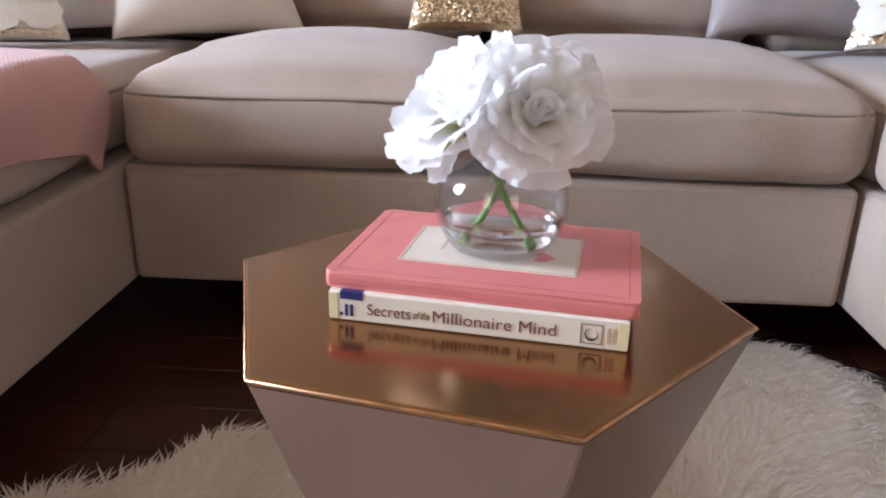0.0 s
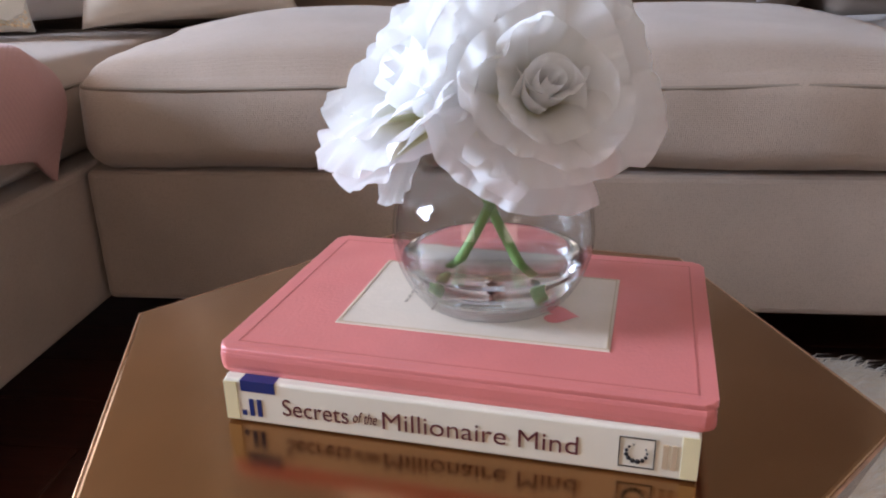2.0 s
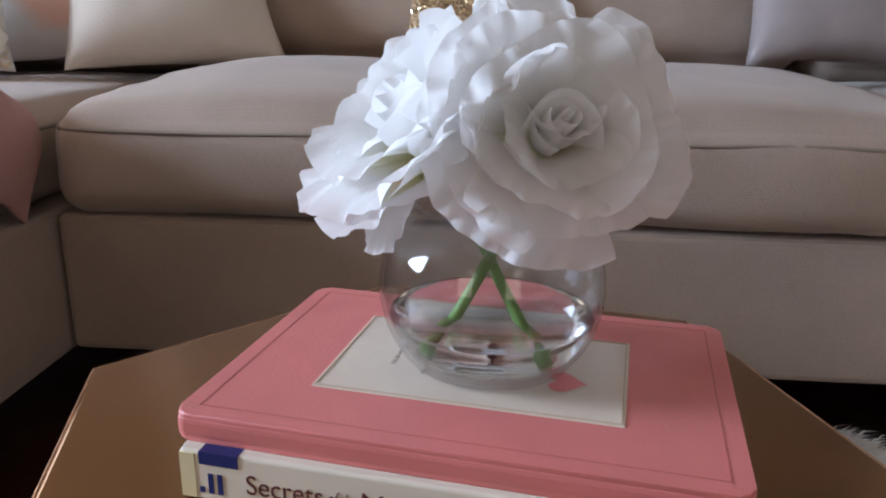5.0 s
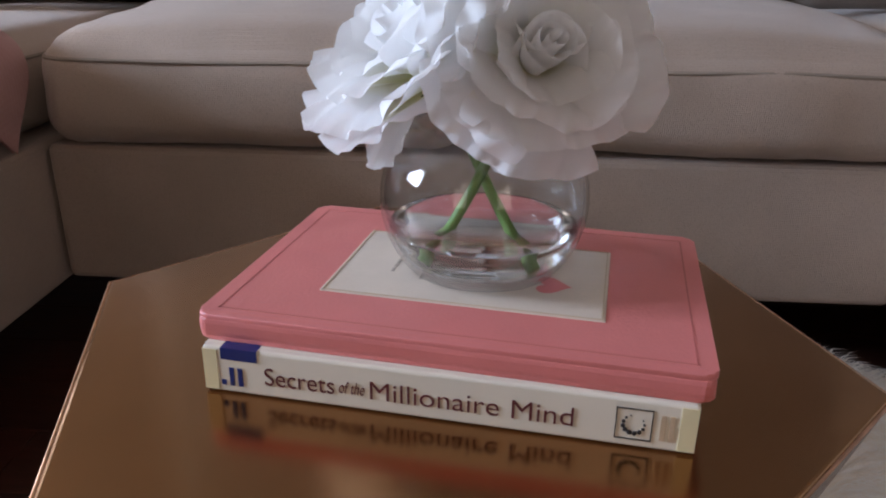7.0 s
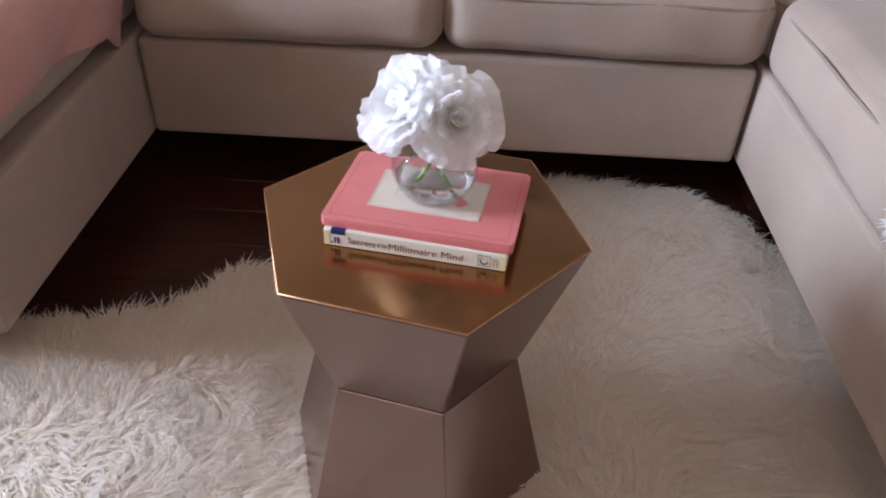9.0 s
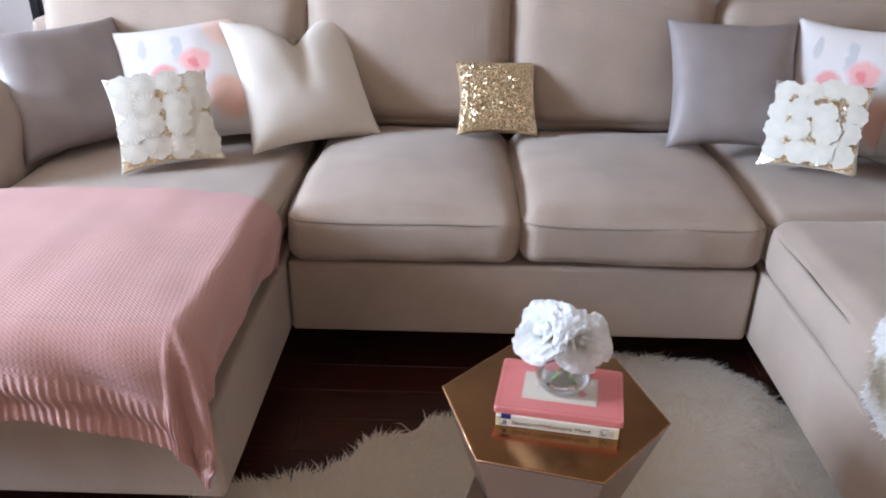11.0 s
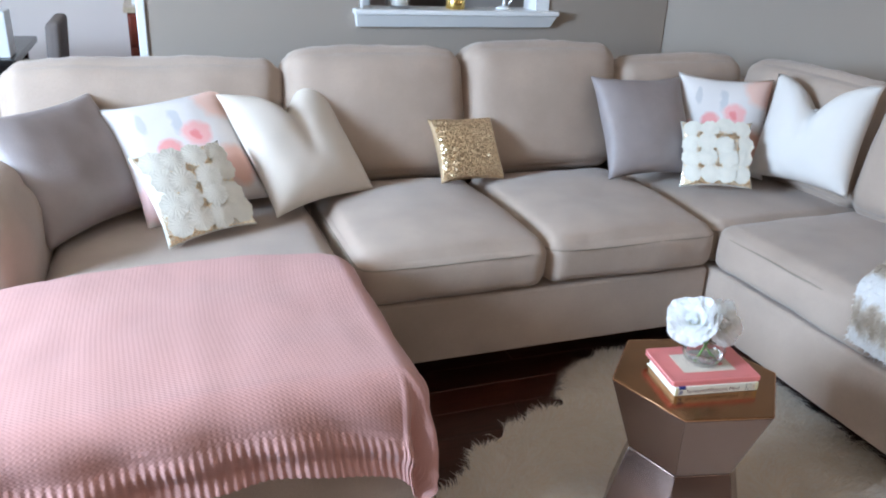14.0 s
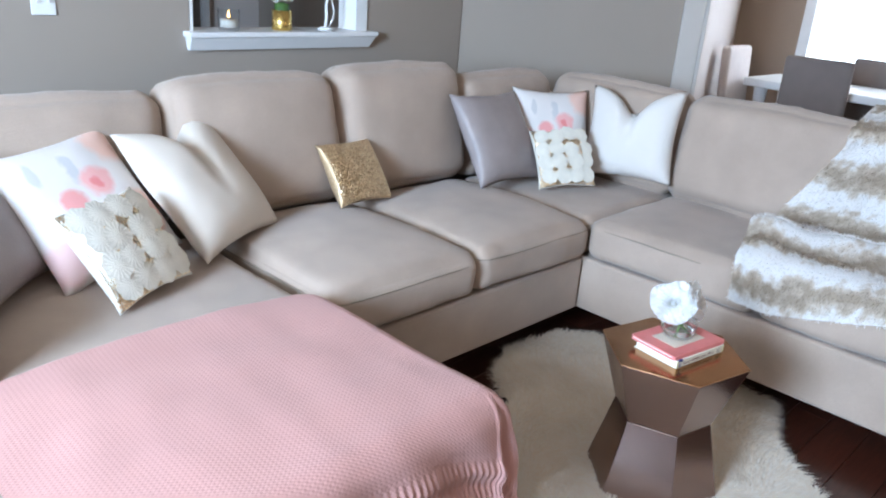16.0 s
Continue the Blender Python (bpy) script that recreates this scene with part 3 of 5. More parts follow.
# unseen outer walls with window openings; tan put in to warm and dim the bounce
wall("wall_west", joined(span(-4.42, -4.3, -4.2, -0.85, 0, 2.6, 0), span(-4.42, -4.3, 0.55, 2.5, 0, 2.6, 0), span(-4.42, -4.3, 4.1, 5.0, 0, 2.6, 0), span(-4.42, -4.3, -0.85, 0.55, 0, 1.10, 0), span(-4.42, -4.3, -0.85, 0.55, 2.45, 2.6, 0), span(-4.42, -4.3, 2.5, 4.1, 0, 0.75, 0), span(-4.42, -4.3, 2.5, 4.1, 2.25, 2.6, 0)), PAINT_TAN, "unseen wall with windows, toned tan to warm the bounced light")
wall("wall_south", joined(span(-4.3, -2.5, -4.02, -3.9, 0, 2.6, 0), span(-1.3, 1.0, -4.02, -3.9, 0, 2.6, 0), span(2.2, 4.90, -4.02, -3.9, 0, 2.6, 0), span(-2.5, -1.3, -4.02, -3.9, 0, 0.75, 0), span(1.0, 2.2, -4.02, -3.9, 0, 0.75, 0), span(-2.5, -1.3, -4.02, -3.9, 2.25, 2.6, 0), span(1.0, 2.2, -4.02, -3.9, 2.25, 2.6, 0)), PAINT_TAN, "unseen wall with two windows, toned tan to warm the bounced light")
wall("wall_kitchen_back", span(-4.3, 4.90, 4.60, 4.72, 0, 2.6, 0), PAINT_BLUSH, "pale painted far wall")
wall("wall_kitchen_side", span(1.55, 1.67, 2.37, 4.60, 0, 2.6, 0), PAINT_GREY, "grey painted kitchen wall")

# white corner trim at the end of the sofa wall, and the pass-through's frame and sill
trim = thing("wall_end_trim", pose(-1.205, WY, 0), "white painted trim at the end of the wall", "trim", kind="structure")
part("trim_face", span(-0.010, 0.024, -0.012, T + 0.012, 0, 2.6, 0.004), WHITE_TRIM, trim)
hatch = thing("window_2", pose(0, WY, OZ0), "white framed pass-through opening into the kitchen", "pass-through", kind="structure")
part("jamb", span(OX1 - 0.075, OX1 - 0.002, -0.010, T + 0.01, 0.0, OZ1 - OZ0, 0.003), WHITE_TRIM, hatch)
part("jamb", span(OX0 + 0.002, OX0 + 0.02, 0.002, T + 0.01, 0.0, OZ1 - OZ0, 0.003), WHITE_TRIM, hatch)
part("head", span(OX0 + 0.02, OX1 - 0.075, -0.010, T + 0.01, OZ1 - OZ0 - 0.07, OZ1 - OZ0 - 0.002, 0.003), WHITE_TRIM, hatch)
# sill with a slanted moulding under it
part("sill", span(OX0 - 0.03, OX1 + 0.03, -0.065, T + 0.03, -0.005, 0.018, 0.005), WHITE_TRIM, hatch)
bm = span(OX0 - 0.022, OX1 + 0.022, -0.055, -0.001, -0.060, -0.006, 0.002)
for v in bm.verts:
    if v.co.z < -0.04:
        v.co.x *= 0.975
        v.co.y = v.co.y * 0.45 - 0.001
part("sill_moulding", bm, WHITE_TRIM, hatch)

sw = thing("light_switch", pose(-0.846, WY, 1.186), "white double light switch plate on the wall", "switch")
part("plate", span(-0.043, 0.043, -0.007, -0.0005, -0.045, 0.07, 0.003), WHITE_TRIM, sw)
for x in (-0.02, 0.02):
    part("toggle", span(x - 0.005, x + 0.005, -0.016, -0.006, 0.0, 0.022, 0.002), WHITE_TRIM, sw)

# ---- sectional sofa ----
BASE0, SEAT0, SEATH = 0.106, 0.342, 0.160


def sofa_foot(parent, x, y):
    bm = lathe([(0.0, 0.0), (0.02, 0.0), (0.03, 0.09), (0.032, BASE0 + 0.01), (0, BASE0 + 0.01)], 12)
    ob = part("foot", bm, DARK, parent)
    ob.location = (x, y, 0)


def seat(name, label, w, d, cx_, cy_, z=SEAT0, h=SEATH, crown=0.045, seed=0, rz=0):
    t = thing(name, pose(cx_, cy_, z, 0, 0, rz), label, "seat cushion", "sofa seat cushions")
    part("cover", cushion_mesh(w, d, h, 0.045, crown, 24, seed=seed), LINEN, t)
    part("piping", welt(w - 0.010, d - 0.010, h - 0.030, 0.045, 0.0032, 0.005, seed), PIPING, t)
    return t


def back(name, label, w, h, thick, m, seed=0):
    """Loose back cushion; local x along the sofa, z up, face towards -y."""
    t = thing(name, m, label, "back cushion", "sofa back cushions")
    bm = cushion_mesh(w, h, thick, 0.075, 0.05, 24, seed=seed)
    bm.transform(Matrix.Rotation(radians(90), 4, "X") @ Matrix.Translation((0, h / 2, -thick / 2)))
    for v in bm.verts:
        # gathered, slightly slumped top
        if v.co.z > h * 0.72:
            k = (v.co.z - h * 0.72) / (h * 0.28)
            v.co.z += -0.010 * k * abs(2 * v.co.x / w) ** 2 + 0.0035 * k * math.sin(v.co.x * 70 + seed) * (noise.noise(Vector((v.co.x * 8, seed, 0))) + 0.4)
    part("cover", bm, LINEN, t)
    w2 = welt(w - 0.012, h - 0.010, 0, 0.075, 0.003, 0.004, seed + 5)
    w2.transform(Matrix.Rotation(radians(90), 4, "X") @ Matrix.Translation((0, h / 2, -0.005)))
    part("piping", w2, PIPING, t)
    return t


# frames: one unit each side of the joints
mid = thing("sofa_section", pose(0, 0, 0), "beige linen sofa centre section with a flat base", "sofa", "sofa sections")
part("base", span(-0.662, 0.648, 0.754, 1.88, BASE0 + 0.01, SEAT0 - 0.002, 0.012, 3), LINEN, mid)
part("back_frame", span(-0.662, 0.648, 1.74, 1.90, SEAT0, 0.82, 0.03, 3), LINEN, mid)
for x in (-0.56, 0.55):
    for y in (1.05, 1.80):
        sofa_foot(mid, x, y)
left = thing("sofa_section", pose(0, 0, 0), "beige linen chaise section with one low rounded arm", "sofa", "sofa sections")
part("base", span(-1.53, -0.668, 0.085, 1.88, BASE0, SEAT0 - 0.002, 0.014, 3), LINEN, left)
part("back_frame", span(-1.80, -0.668, 1.74, 1.90, SEAT0, 0.82, 0.03, 3), LINEN, left)
bm = cushion_mesh(0.30, 0.98, 0.62, 0.10, 0.035, 14, seed=7)
bm.transform(Matrix.Translation((-1.665, 1.28, BASE0)))
part("arm", bm, LINEN, left)
pp = welt(0.285, 0.96, 0.50, 0.10, 0.0035, 0.004, 3)
pp.transform(Matrix.Translation((-1.665, 1.28, BASE0)))
part("piping", pp, PIPING, left)
for x in (-1.40, -0.95):
    for y in (0.35, 1.80):
        sofa_foot(left, x, y)
right = thing("sofa_section", pose(0, 0, 0), "beige linen corner and side section", "sofa", "sofa sections")
part("base", span(0.658, 1.56, -0.95, 1.88, BASE0 + 0.006, SEAT0 - 0.002, 0.014, 3), LINEN, right)
part("back_frame", span(0.658, 1.425, 1.74, 1.90, SEAT0, 0.82, 0.03, 3), LINEN, right)
part("back_frame", span(1.43, 1.60, -0.95, 1.90, SEAT0, 0.82, 0.03, 3), LINEN, right)
for x in (0.95, 1.50):
    for y in (-0.85, 0.4, 1.8):
        sofa_foot(right, x, y)

seat("sofa_cushion", "plump beige linen seat cushion with corded seam", 0.634, 0.76, -0.334, 1.116, seed=1, crown=0.055)
seat("sofa_cushion", "plump beige linen seat cushion with corded seam", 0.664, 0.76, 0.319, 1.116, seed=2, crown=0.055)
seat("sofa_cushion", "long beige linen chaise cushion under a pink throw", 0.812, 1.40, -1.100, 0.772, seed=3, crown=0.018, h=0.152)
seat("sofa_cushion", "beige linen corner seat cushion", 0.74, 0.74, 1.025, 1.130, seed=4, crown=0.02)
seat("sofa_cushion", "beige linen side seat cushion with corded seam", 0.70, 0.71, 1.000, 0.400, seed=5, crown=0.02, h=0.168)
seat("sofa_cushion", "beige linen side seat cushion under a fur throw", 0.70, 0.78, 1.000, -0.350, seed=6, crown=0.02, h=0.168)


def back_pose(x, y, z, lean, rz=0):
    return pose(x, y, z, 0, 0, rz) @ pose(0, 0, 0, -lean, 0, 0)


back("back_cushion", "wide beige linen back cushion with gathered top", 0.92, 0.465, 0.20, back_pose(-1.190, 1.570, 0.500, 12), 11)
back("back_cushion", "plump beige linen back cushion", 0.700, 0.495, 0.22, back_pose(-0.367, 1.555, 0.505, 13), 12)
back("back_cushion", "plump beige linen back cushion, taller than its neighbours", 0.680, 0.515, 0.22, back_pose(0.327, 1.540, 0.505, 13), 13)
back("back_cushion", "beige linen corner back cushion", 0.66, 0.465, 0.18, back_pose(0.995, 1.530, 0.500, 11), 14)
back("back_cushion", "beige linen back cushion in the corner", 0.75, 0.475, 0.18, back_pose(1.300, 1.130, 0.500, 11, -90), 15)
back("back_cushion", "beige linen side back cushion with taut smooth face", 0.75, 0.475, 0.20, back_pose(1.290, 0.375, 0.505, 12, -90), 16)
back("back_cushion", "beige linen side back cushion under a fur throw", 0.75, 0.475, 0.20, back_pose(1.290, -0.380, 0.505, 12, -90), 17)

# ---- scatter cushions ----


def pillow(name, label, corners, t, mat, chop=0.0, seed=0, push=0.0, grow=1.0):
    m, w, h = frame_from(*corners, push)
    ob = thing(name, m, label, "cushion", "scatter cushions")
    w, h = w * grow, h * grow
    part("cover", pillow_mesh(w, h, t, 30, 0.55, chop, seed=seed), mat, ob)
    return ob, w, h


def face_y(u, v, t, corner=0.55):
    return -t / 2 * (max(0, 1 - abs(u) ** 2.8) ** corner) * (max(0, 1 - abs(v) ** 2.8) ** corner)


def disc_cloud(w, h, t, n, radius, seed, keep=None, tilt=0.5, lift=0.006):
    """Sequins scattered over a cushion's face, one mesh."""
    rng = np.random.default_rng(seed)
    verts, faces = [], []
    k = 6
    for row in range(n):
        for col in range(n):
            u = -0.96 + 1.92 * (col + 0.5 * (row % 2) + rng.uniform(-0.2, 0.2)) / n
            v = -0.96 + 1.92 * (row + rng.uniform(-0.2, 0.2)) / n
            if abs(u) > 0.98 or (keep and not keep(u, v)):
                continue
            nrm = Vector((rng.normal(0, tilt) + 0.5 * u ** 3, -1, rng.normal(0, tilt) + 0.5 * v ** 3)).normalized()
            a = nrm.orthogonal().normalized()
            b = nrm.cross(a)
            c = Vector((u * w / 2 * (1 - 0.10 * (1 - v * v) * abs(u) ** 3), face_y(u, v, t) - lift, v * h / 2 * (1 - 0.10 * (1 - u * u) * abs(v) ** 3)))
            s = len(verts)
            for i in range(k):
                q = 2 * math.pi * i / k
                verts.append(c + (a * math.cos(q) + b * math.sin(q)) * radius)
            faces.append(tuple(range(s, s + k)))
    return mesh_from("sequins", verts, faces, None, False)


pillow("leather_pillow", "mauve-grey leather cushion leaning on the sofa arm", ((-1.67, 1.20, 0.87), (-1.352, 1.52, 0.885), (-1.50, 0.99, 0.525), (-1.18, 1.31, 0.54)), 0.16, LEATHER, seed=1, push=0.02)
pillow("floral_pillow", "white cushion printed with pink flowers and grey leaves", ((-1.366, 1.395, 0.845), (-0.961, 1.521, 0.903), (-1.21, 1.13, 0.525), (-0.81, 1.26, 0.56)), 0.14, FLORAL, seed=2, push=0.03)
pillow("cream_pillow", "cream cotton cushion with a chopped top edge", ((-0.992, 1.385, 0.888), (-0.579, 1.561, 0.880), (-0.802, 1.100, 0.530), (-0.442, 1.314, 0.552)), 0.16, CREAM, 0.072, seed=3, push=0.02)
pillow("leather_pillow", "mauve-grey leather cushion standing in the corner", ((0.463, 1.407, 0.924), (0.885, 1.395, 0.915), (0.469, 1.165, 0.563), (0.885, 1.15, 0.56)), 0.14, LEATHER, seed=4, push=0.02)
pillow("floral_pillow", "white cushion printed with pink flowers, half hidden", ((0.876, 1.403, 0.938), (1.21, 1.21, 0.925), (0.79, 1.25, 0.55), (1.12, 1.06, 0.55)), 0.12, FLORAL, seed=5, push=0.03)
pillow("white_pillow", "white cotton cushion with a deep chopped top edge", ((1.161, 1.186, 0.944), (1.216, 0.727, 0.971), (1.04, 1.08, 0.565), (1.153, 0.69, 0.594)), 0.16, WHITE_COTTON, 0.088, seed=6, push=0.02)
g, w, h = pillow("sequin_pillow", "small gold sequin cushion on the centre seat", ((-0.214, 1.432, 0.761), (0.061, 1.457, 0.758), (-0.190, 1.275, 0.556), (0.077, 1.303, 0.546)), 0.11, SEQUIN_CLOTH, seed=7, push=0.01)
part("sequin_cover", disc_cloud(w, h, 0.11, 58, 0.0031, 3, None, 0.32), SEQUIN, g, "glittering gold sequins", "stuff")


def rosette_mesh(seed):
    """Gathered chiffon flower: ruffled petals round a button."""
    rng = np.random.default_rng(seed)
    verts, faces = [(0, -0.008, 0)], []
    n, rings = 72, 4
    ph = rng.uniform(0, 6)
    for j in range(1, rings + 1):
        r = j / rings
        for i in range(n):
            a = 2 * math.pi * i / n
            rad = 0.027 * r * (1 + 0.05 * r * math.cos(9 * a + ph))
            y = -0.006 + 0.005 * r * r + 0.0012 * r * math.sin(18 * a + ph + 1.2 * r) + 0.0018 * math.sin(3.0 * r * 6.28)
            verts.append((rad * math.cos(a), y, rad * math.sin(a)))
    for i in range(n):
        faces.append((0, 1 + (i + 1) % n, 1 + i))
        for j in range(rings - 1):
            a, b = 1 + j * n + i, 1 + j * n + (i + 1) % n
            faces.append((a, b, b + n, a + n))
    return mesh_from("rosette", verts, faces)


ROSETTES = [rosette_mesh(s) for s in (1, 2, 3)]
for me in ROSETTES:
    me.materials.append(IVORY)


GAPS = ((-0.05, 0.15), (0.34, 0.30))


def rosette_pillow(label, corners, seed, push):
    t = 0.10
    ob, w, h = pillow("rosette_pillow", label, corners, t, IVORY, seed=seed, push=push)
    part("sequin_cover", disc_cloud(w, h, t, 46, 0.0035, seed, None, 0.16, 0.0012), SEQUIN, ob, "gold sequins between the flowers", "stuff")
    rng = random.Random(seed)
    n = 4
    for j in range(n):
        for i in range(n):
            u = -0.65 + 1.30 * i / (n - 1) + rng.uniform(-0.05, 0.05)
            v = -0.65 + 1.30 * j / (n - 1) + rng.uniform(-0.05, 0.05)
            # flowers shrink back from the two bare patches
            for a, b in GAPS:
                d = math.hypot(u - a, v - b)
                u, v = u + (u - a) / d * 0.10 * math.exp(-d * 2.5), v + (v - b) / d * 0.10 * math.exp(-d * 2.5)
            p = new("rosette", ROSETTES[rng.randrange(3)])
            p.parent = ob
            s = rng.uniform(1.24, 1.42) * w / 0.27
            p.matrix_basis = Matrix.Translation((u * w / 2, face_y(u, v, t) - 0.0030, v * h / 2)) @ Matrix.Rotation(0.5 * u ** 3, 4, "Z") @ Matrix.Rotation(-0.5 * v ** 3, 4, "X") @ Matrix.Rotation(rng.uniform(0, 6), 4, "Y") @ Matrix.Diagonal((s, s * 0.24, s, 1))
    return ob


rosette_pillow("small cushion of ivory chiffon flowers over gold sequins", ((-1.237, 1.099, 0.763), (-0.974, 1.262, 0.77), (-1.19, 0.935, 0.530), (-0.909, 1.041, 0.537)), 11, 0.02)
rosette_pillow("small ivory flower cushion standing on the corner seat", ((0.758, 1.201, 0.777), (0.989, 1.063, 0.795), (0.701, 1.041, 0.559), (0.941, 0.91, 0.570)), 12, 0.02)

# ---- pink knitted throw over the chaise ----
TX, TY, TZ, HEM = -0.735, 0.100, 0.528, 0.872


def throw_mesh(j0, j1):
    nu, nv = 400, 250
    verts, uv, faces = [], [], []
    R = 0.070
    for j in range(j0, j1 + 1):
        v = j / nv
        for i in range(nu + 1):
            u = i / nu
            back_edge = 0.79 + 0.03 * math.sin(math.pi * u) - 0.09 * max(0, u - 0.80) / 0.20
            # cloth length past the side, longer at the back corner and towards the foot of the chaise
            side = 0.150 + 0.050 * max(0.0, 1 - v / 0.35) ** 2 + 0.10 * max(0.0, (v - 0.45) / 0.55)
            foot = 0.225 + 0.012 * math.sin(u * 9) + 0.12 * (max(0, u - 0.60) / 0.40) ** 1.3
            s = -1.62 + u * (TX + side + 1.62)
            q = back_edge - v * (back_edge - TY + foot)
            ox, oy = max(0, s - TX), max(0, TY - q)
            d = math.hypot(ox, oy)
            bx, by = min(s, TX), max(q, TY)
            if d > 1e-6:
                dx, dy = ox / d, -oy / d
                if d < R * 1.571:
                    out, drop = R * math.sin(d / R), R * (1 - math.cos(d / R))
                else:
                    out, drop = R, R + d - R * 1.571
                th = math.atan2(oy, ox)
                corner = math.sin(2 * th)
                wave = 0.022 * math.sin(th * 9 + 0.6) * corner * min(1, drop / 0.15)
                wave += 0.008 * math.sin(s * 30 + q * 21) * min(1, drop / 0.12)
                out += wave + 0.02 * corner * min(1, drop / 0.2)
                x, y, z = bx + dx * out, by + dy * out, TZ - drop * (1 - 0.14 * corner)
            else:
                x, y, z, drop = bx, by, TZ, 0.0
            # the top follows the cushion's dome, with soft creases
            z += (0.018 * (1 - ((bx + 1.08) / 0.5) ** 2) + 0.006 * noise.noise(Vector((s * 4, q * 4, 1))) + 0.003 * noise.noise(Vector((s * 11, q * 6, 4)))) * max(0.0, 1 - drop / 0.10)
            z -= 0.030 * max(0, (0.05 - v) / 0.05)
            # ribbed lower band and soft ribs over the body
            hem = max(0.0, min(1.0, (v - HEM - 0.012) / 0.03))
            rib = math.sin(u * 2 * math.pi * 62)
            amp = 0.0020 * hem
            k = amp * rib + (0.0025 if j0 else 0.0)
            if v > HEM + 0.012:
                k += 0.005 * (1 - math.cos((v - HEM - 0.012) / (0.988 - HEM) * 9.4))
            if d > R * 1.5:
                x += dx * k
                y += dy * k
            else:
                z += k
            verts.append((x, y, z))
            uv.append((u * 1.15, v * 1.0))
    for j in range(j1 - j0):
        for i in range(nu):
            a = j * (nu + 1) + i
            faces.append((a, a + nu + 1, a + nu + 2, a + 1))
    return mesh_from("throw_cloth", verts, faces, uv)


throw = thing("knitted_throw", pose(0, 0, 0), "dusty pink knitted throw draped over the chaise end", "throw blanket")
for part_name, rows, tag in (("cloth", (0, 219), ""), ("hem", (217, 250), "thick ribbed hem")):
    cl = part(part_name, throw_mesh(*rows), KNIT, throw, tag)
    so = cl.modifiers.new("thickness", "SOLIDIFY")
    so.thickness, so.offset, so.use_rim = 0.006, -1, False

# ---- banded fur throw over the side seat ----
FX0, FXB = 0.632, 1.13


def fur_path(s):
    """Across the throw from the hem at the seat's front, over the seat and up the back: (x, z)."""
    if s < 0.17:
        return FX0, 0.385 + s - 0.008 * (1 - s / 0.17)
    if s < 0.25:
        a = (s - 0.17) / 0.08 * math.pi / 2
        return FX0 + 0.05 * (1 - math.cos(a)), 0.555 + 0.035 * math.sin(a)
    if s < 0.66:
        return FX0 + 0.05 + (s - 0.25), 0.59
    return FXB - 0.02 + (s - 0.66) * 0.24, 0.59 + (s - 0.66) * 0.97


def fur_point(u, v):
    y0 = 0.13 - v * 0.95
    # the hem climbs the seat front towards the far end
    hem = 0.015 + 0.12 * max(0.0, min(1.0, (0.0 - y0) / 0.45)) ** 1.3
    s = hem + u * (1.25 - hem)
    x, z = fur_path(s)
    lap = 0.0 if s < 0.22 else 0.12 * min(1, (s - 0.22) / 0.40)
    lap -= 0.21 * max(0.0, min(1.0, (s - 0.56) / 0.42))
    y = y0 + lap * (1 - v)
    # a bunched roll across the seat, upright folds on the back, soft lumps
    roll = s - 0.36 - 0.16 * (0.13 - y)
    fold = 0.062 * math.exp(-(roll / 0.045) ** 2) + 0.030 * math.exp(-((roll - 0.13) / 0.035) ** 2) * (0.6 + 0.4 * math.sin(y * 9))
    fold += 0.024 * math.sin(y * 26 + s * 3) * max(0.0, min(1.0, (s - 0.55) / 0.2))
    fold += 0.012 * math.sin(y * 15 + 1.0) * max(0.0, (0.3 - s) / 0.3)
    fold += 0.022 * noise.noise(Vector((s * 6, y * 6, 2))) + 0.008 * noise.noise(Vector((s * 15, y * 15, 7)))
    fold = max(fold, -0.004) + 0.014 - 0.012 * max(0.0, (0.05 - v) / 0.05)
    n = (-1, 0) if s < 0.17 else (0, 1) if s < 0.62 else (-0.93, 0.36)
    if 0.17 <= s < 0.25:
        k = (s - 0.17) / 0.08
        n = (k - 1, k)
    elif 0.62 <= s < 0.74:
        k = (s - 0.62) / 0.12
        n = (-0.93 * k, 1 - 0.64 * k)
    if s > 1.05:
        x += (s - 1.05) * 0.9
        z -= (s - 1.05) * 0.6
    return Vector((x + n[0] * fold, y, z + n[1] * fold))


def fur_throw_meshes():
    nu, nv = 90, 80
    verts = [fur_point(i / nu, j / nv) for j in range(nv + 1) for i in range(nu + 1)]
    uv = [(j / nv * 0.95, i / nu * 1.17) for j in range(nv + 1) for i in range(nu + 1)]
    faces = [(j * (nu + 1) + i, j * (nu + 1) + i + 1, (j + 1) * (nu + 1) + i + 1, (j + 1) * (nu + 1) + i) for j in range(nv) for i in range(nu)]
    cloth = mesh_from("fur_backing", verts, faces, uv)
    rng = np.random.default_rng(5)
    hv, hf, hu = [], [], []
    for k in range(40000):
        u, v = rng.uniform(0, 1), rng.uniform(0, 1)
        p = fur_point(u, v)
        a, b = fur_point(min(1, u + 0.01), v) - p, fur_point(u, min(1, v + 0.01)) - p
        n = b.cross(a)
        n = n.normalized() if n.length > 1e-9 else Vector((0, 0, 1))
        if n.dot(Vector((-0.6, 0, 0.8))) < 0:
            n = -n
        ln_ = rng.uniform(0.009, 0.017)
        lean = (-a.normalized() * 0.8 + Vector(rng.normal(0, 0.35, 3)))
        tip = p + (n * 0.5 + lean).normalized() * ln_
        side = lean.cross(n).normalized() * 0.0020
        q = len(hv)
        hv += [p - side, p + side, tip]
        hf.append((q, q + 1, q + 2))
        hu += [(v * 0.95, u * 1.17)] * 3
    return cloth, mesh_from("fur_hair", hv, hf, hu)


c_, h_ = fur_throw_meshes()
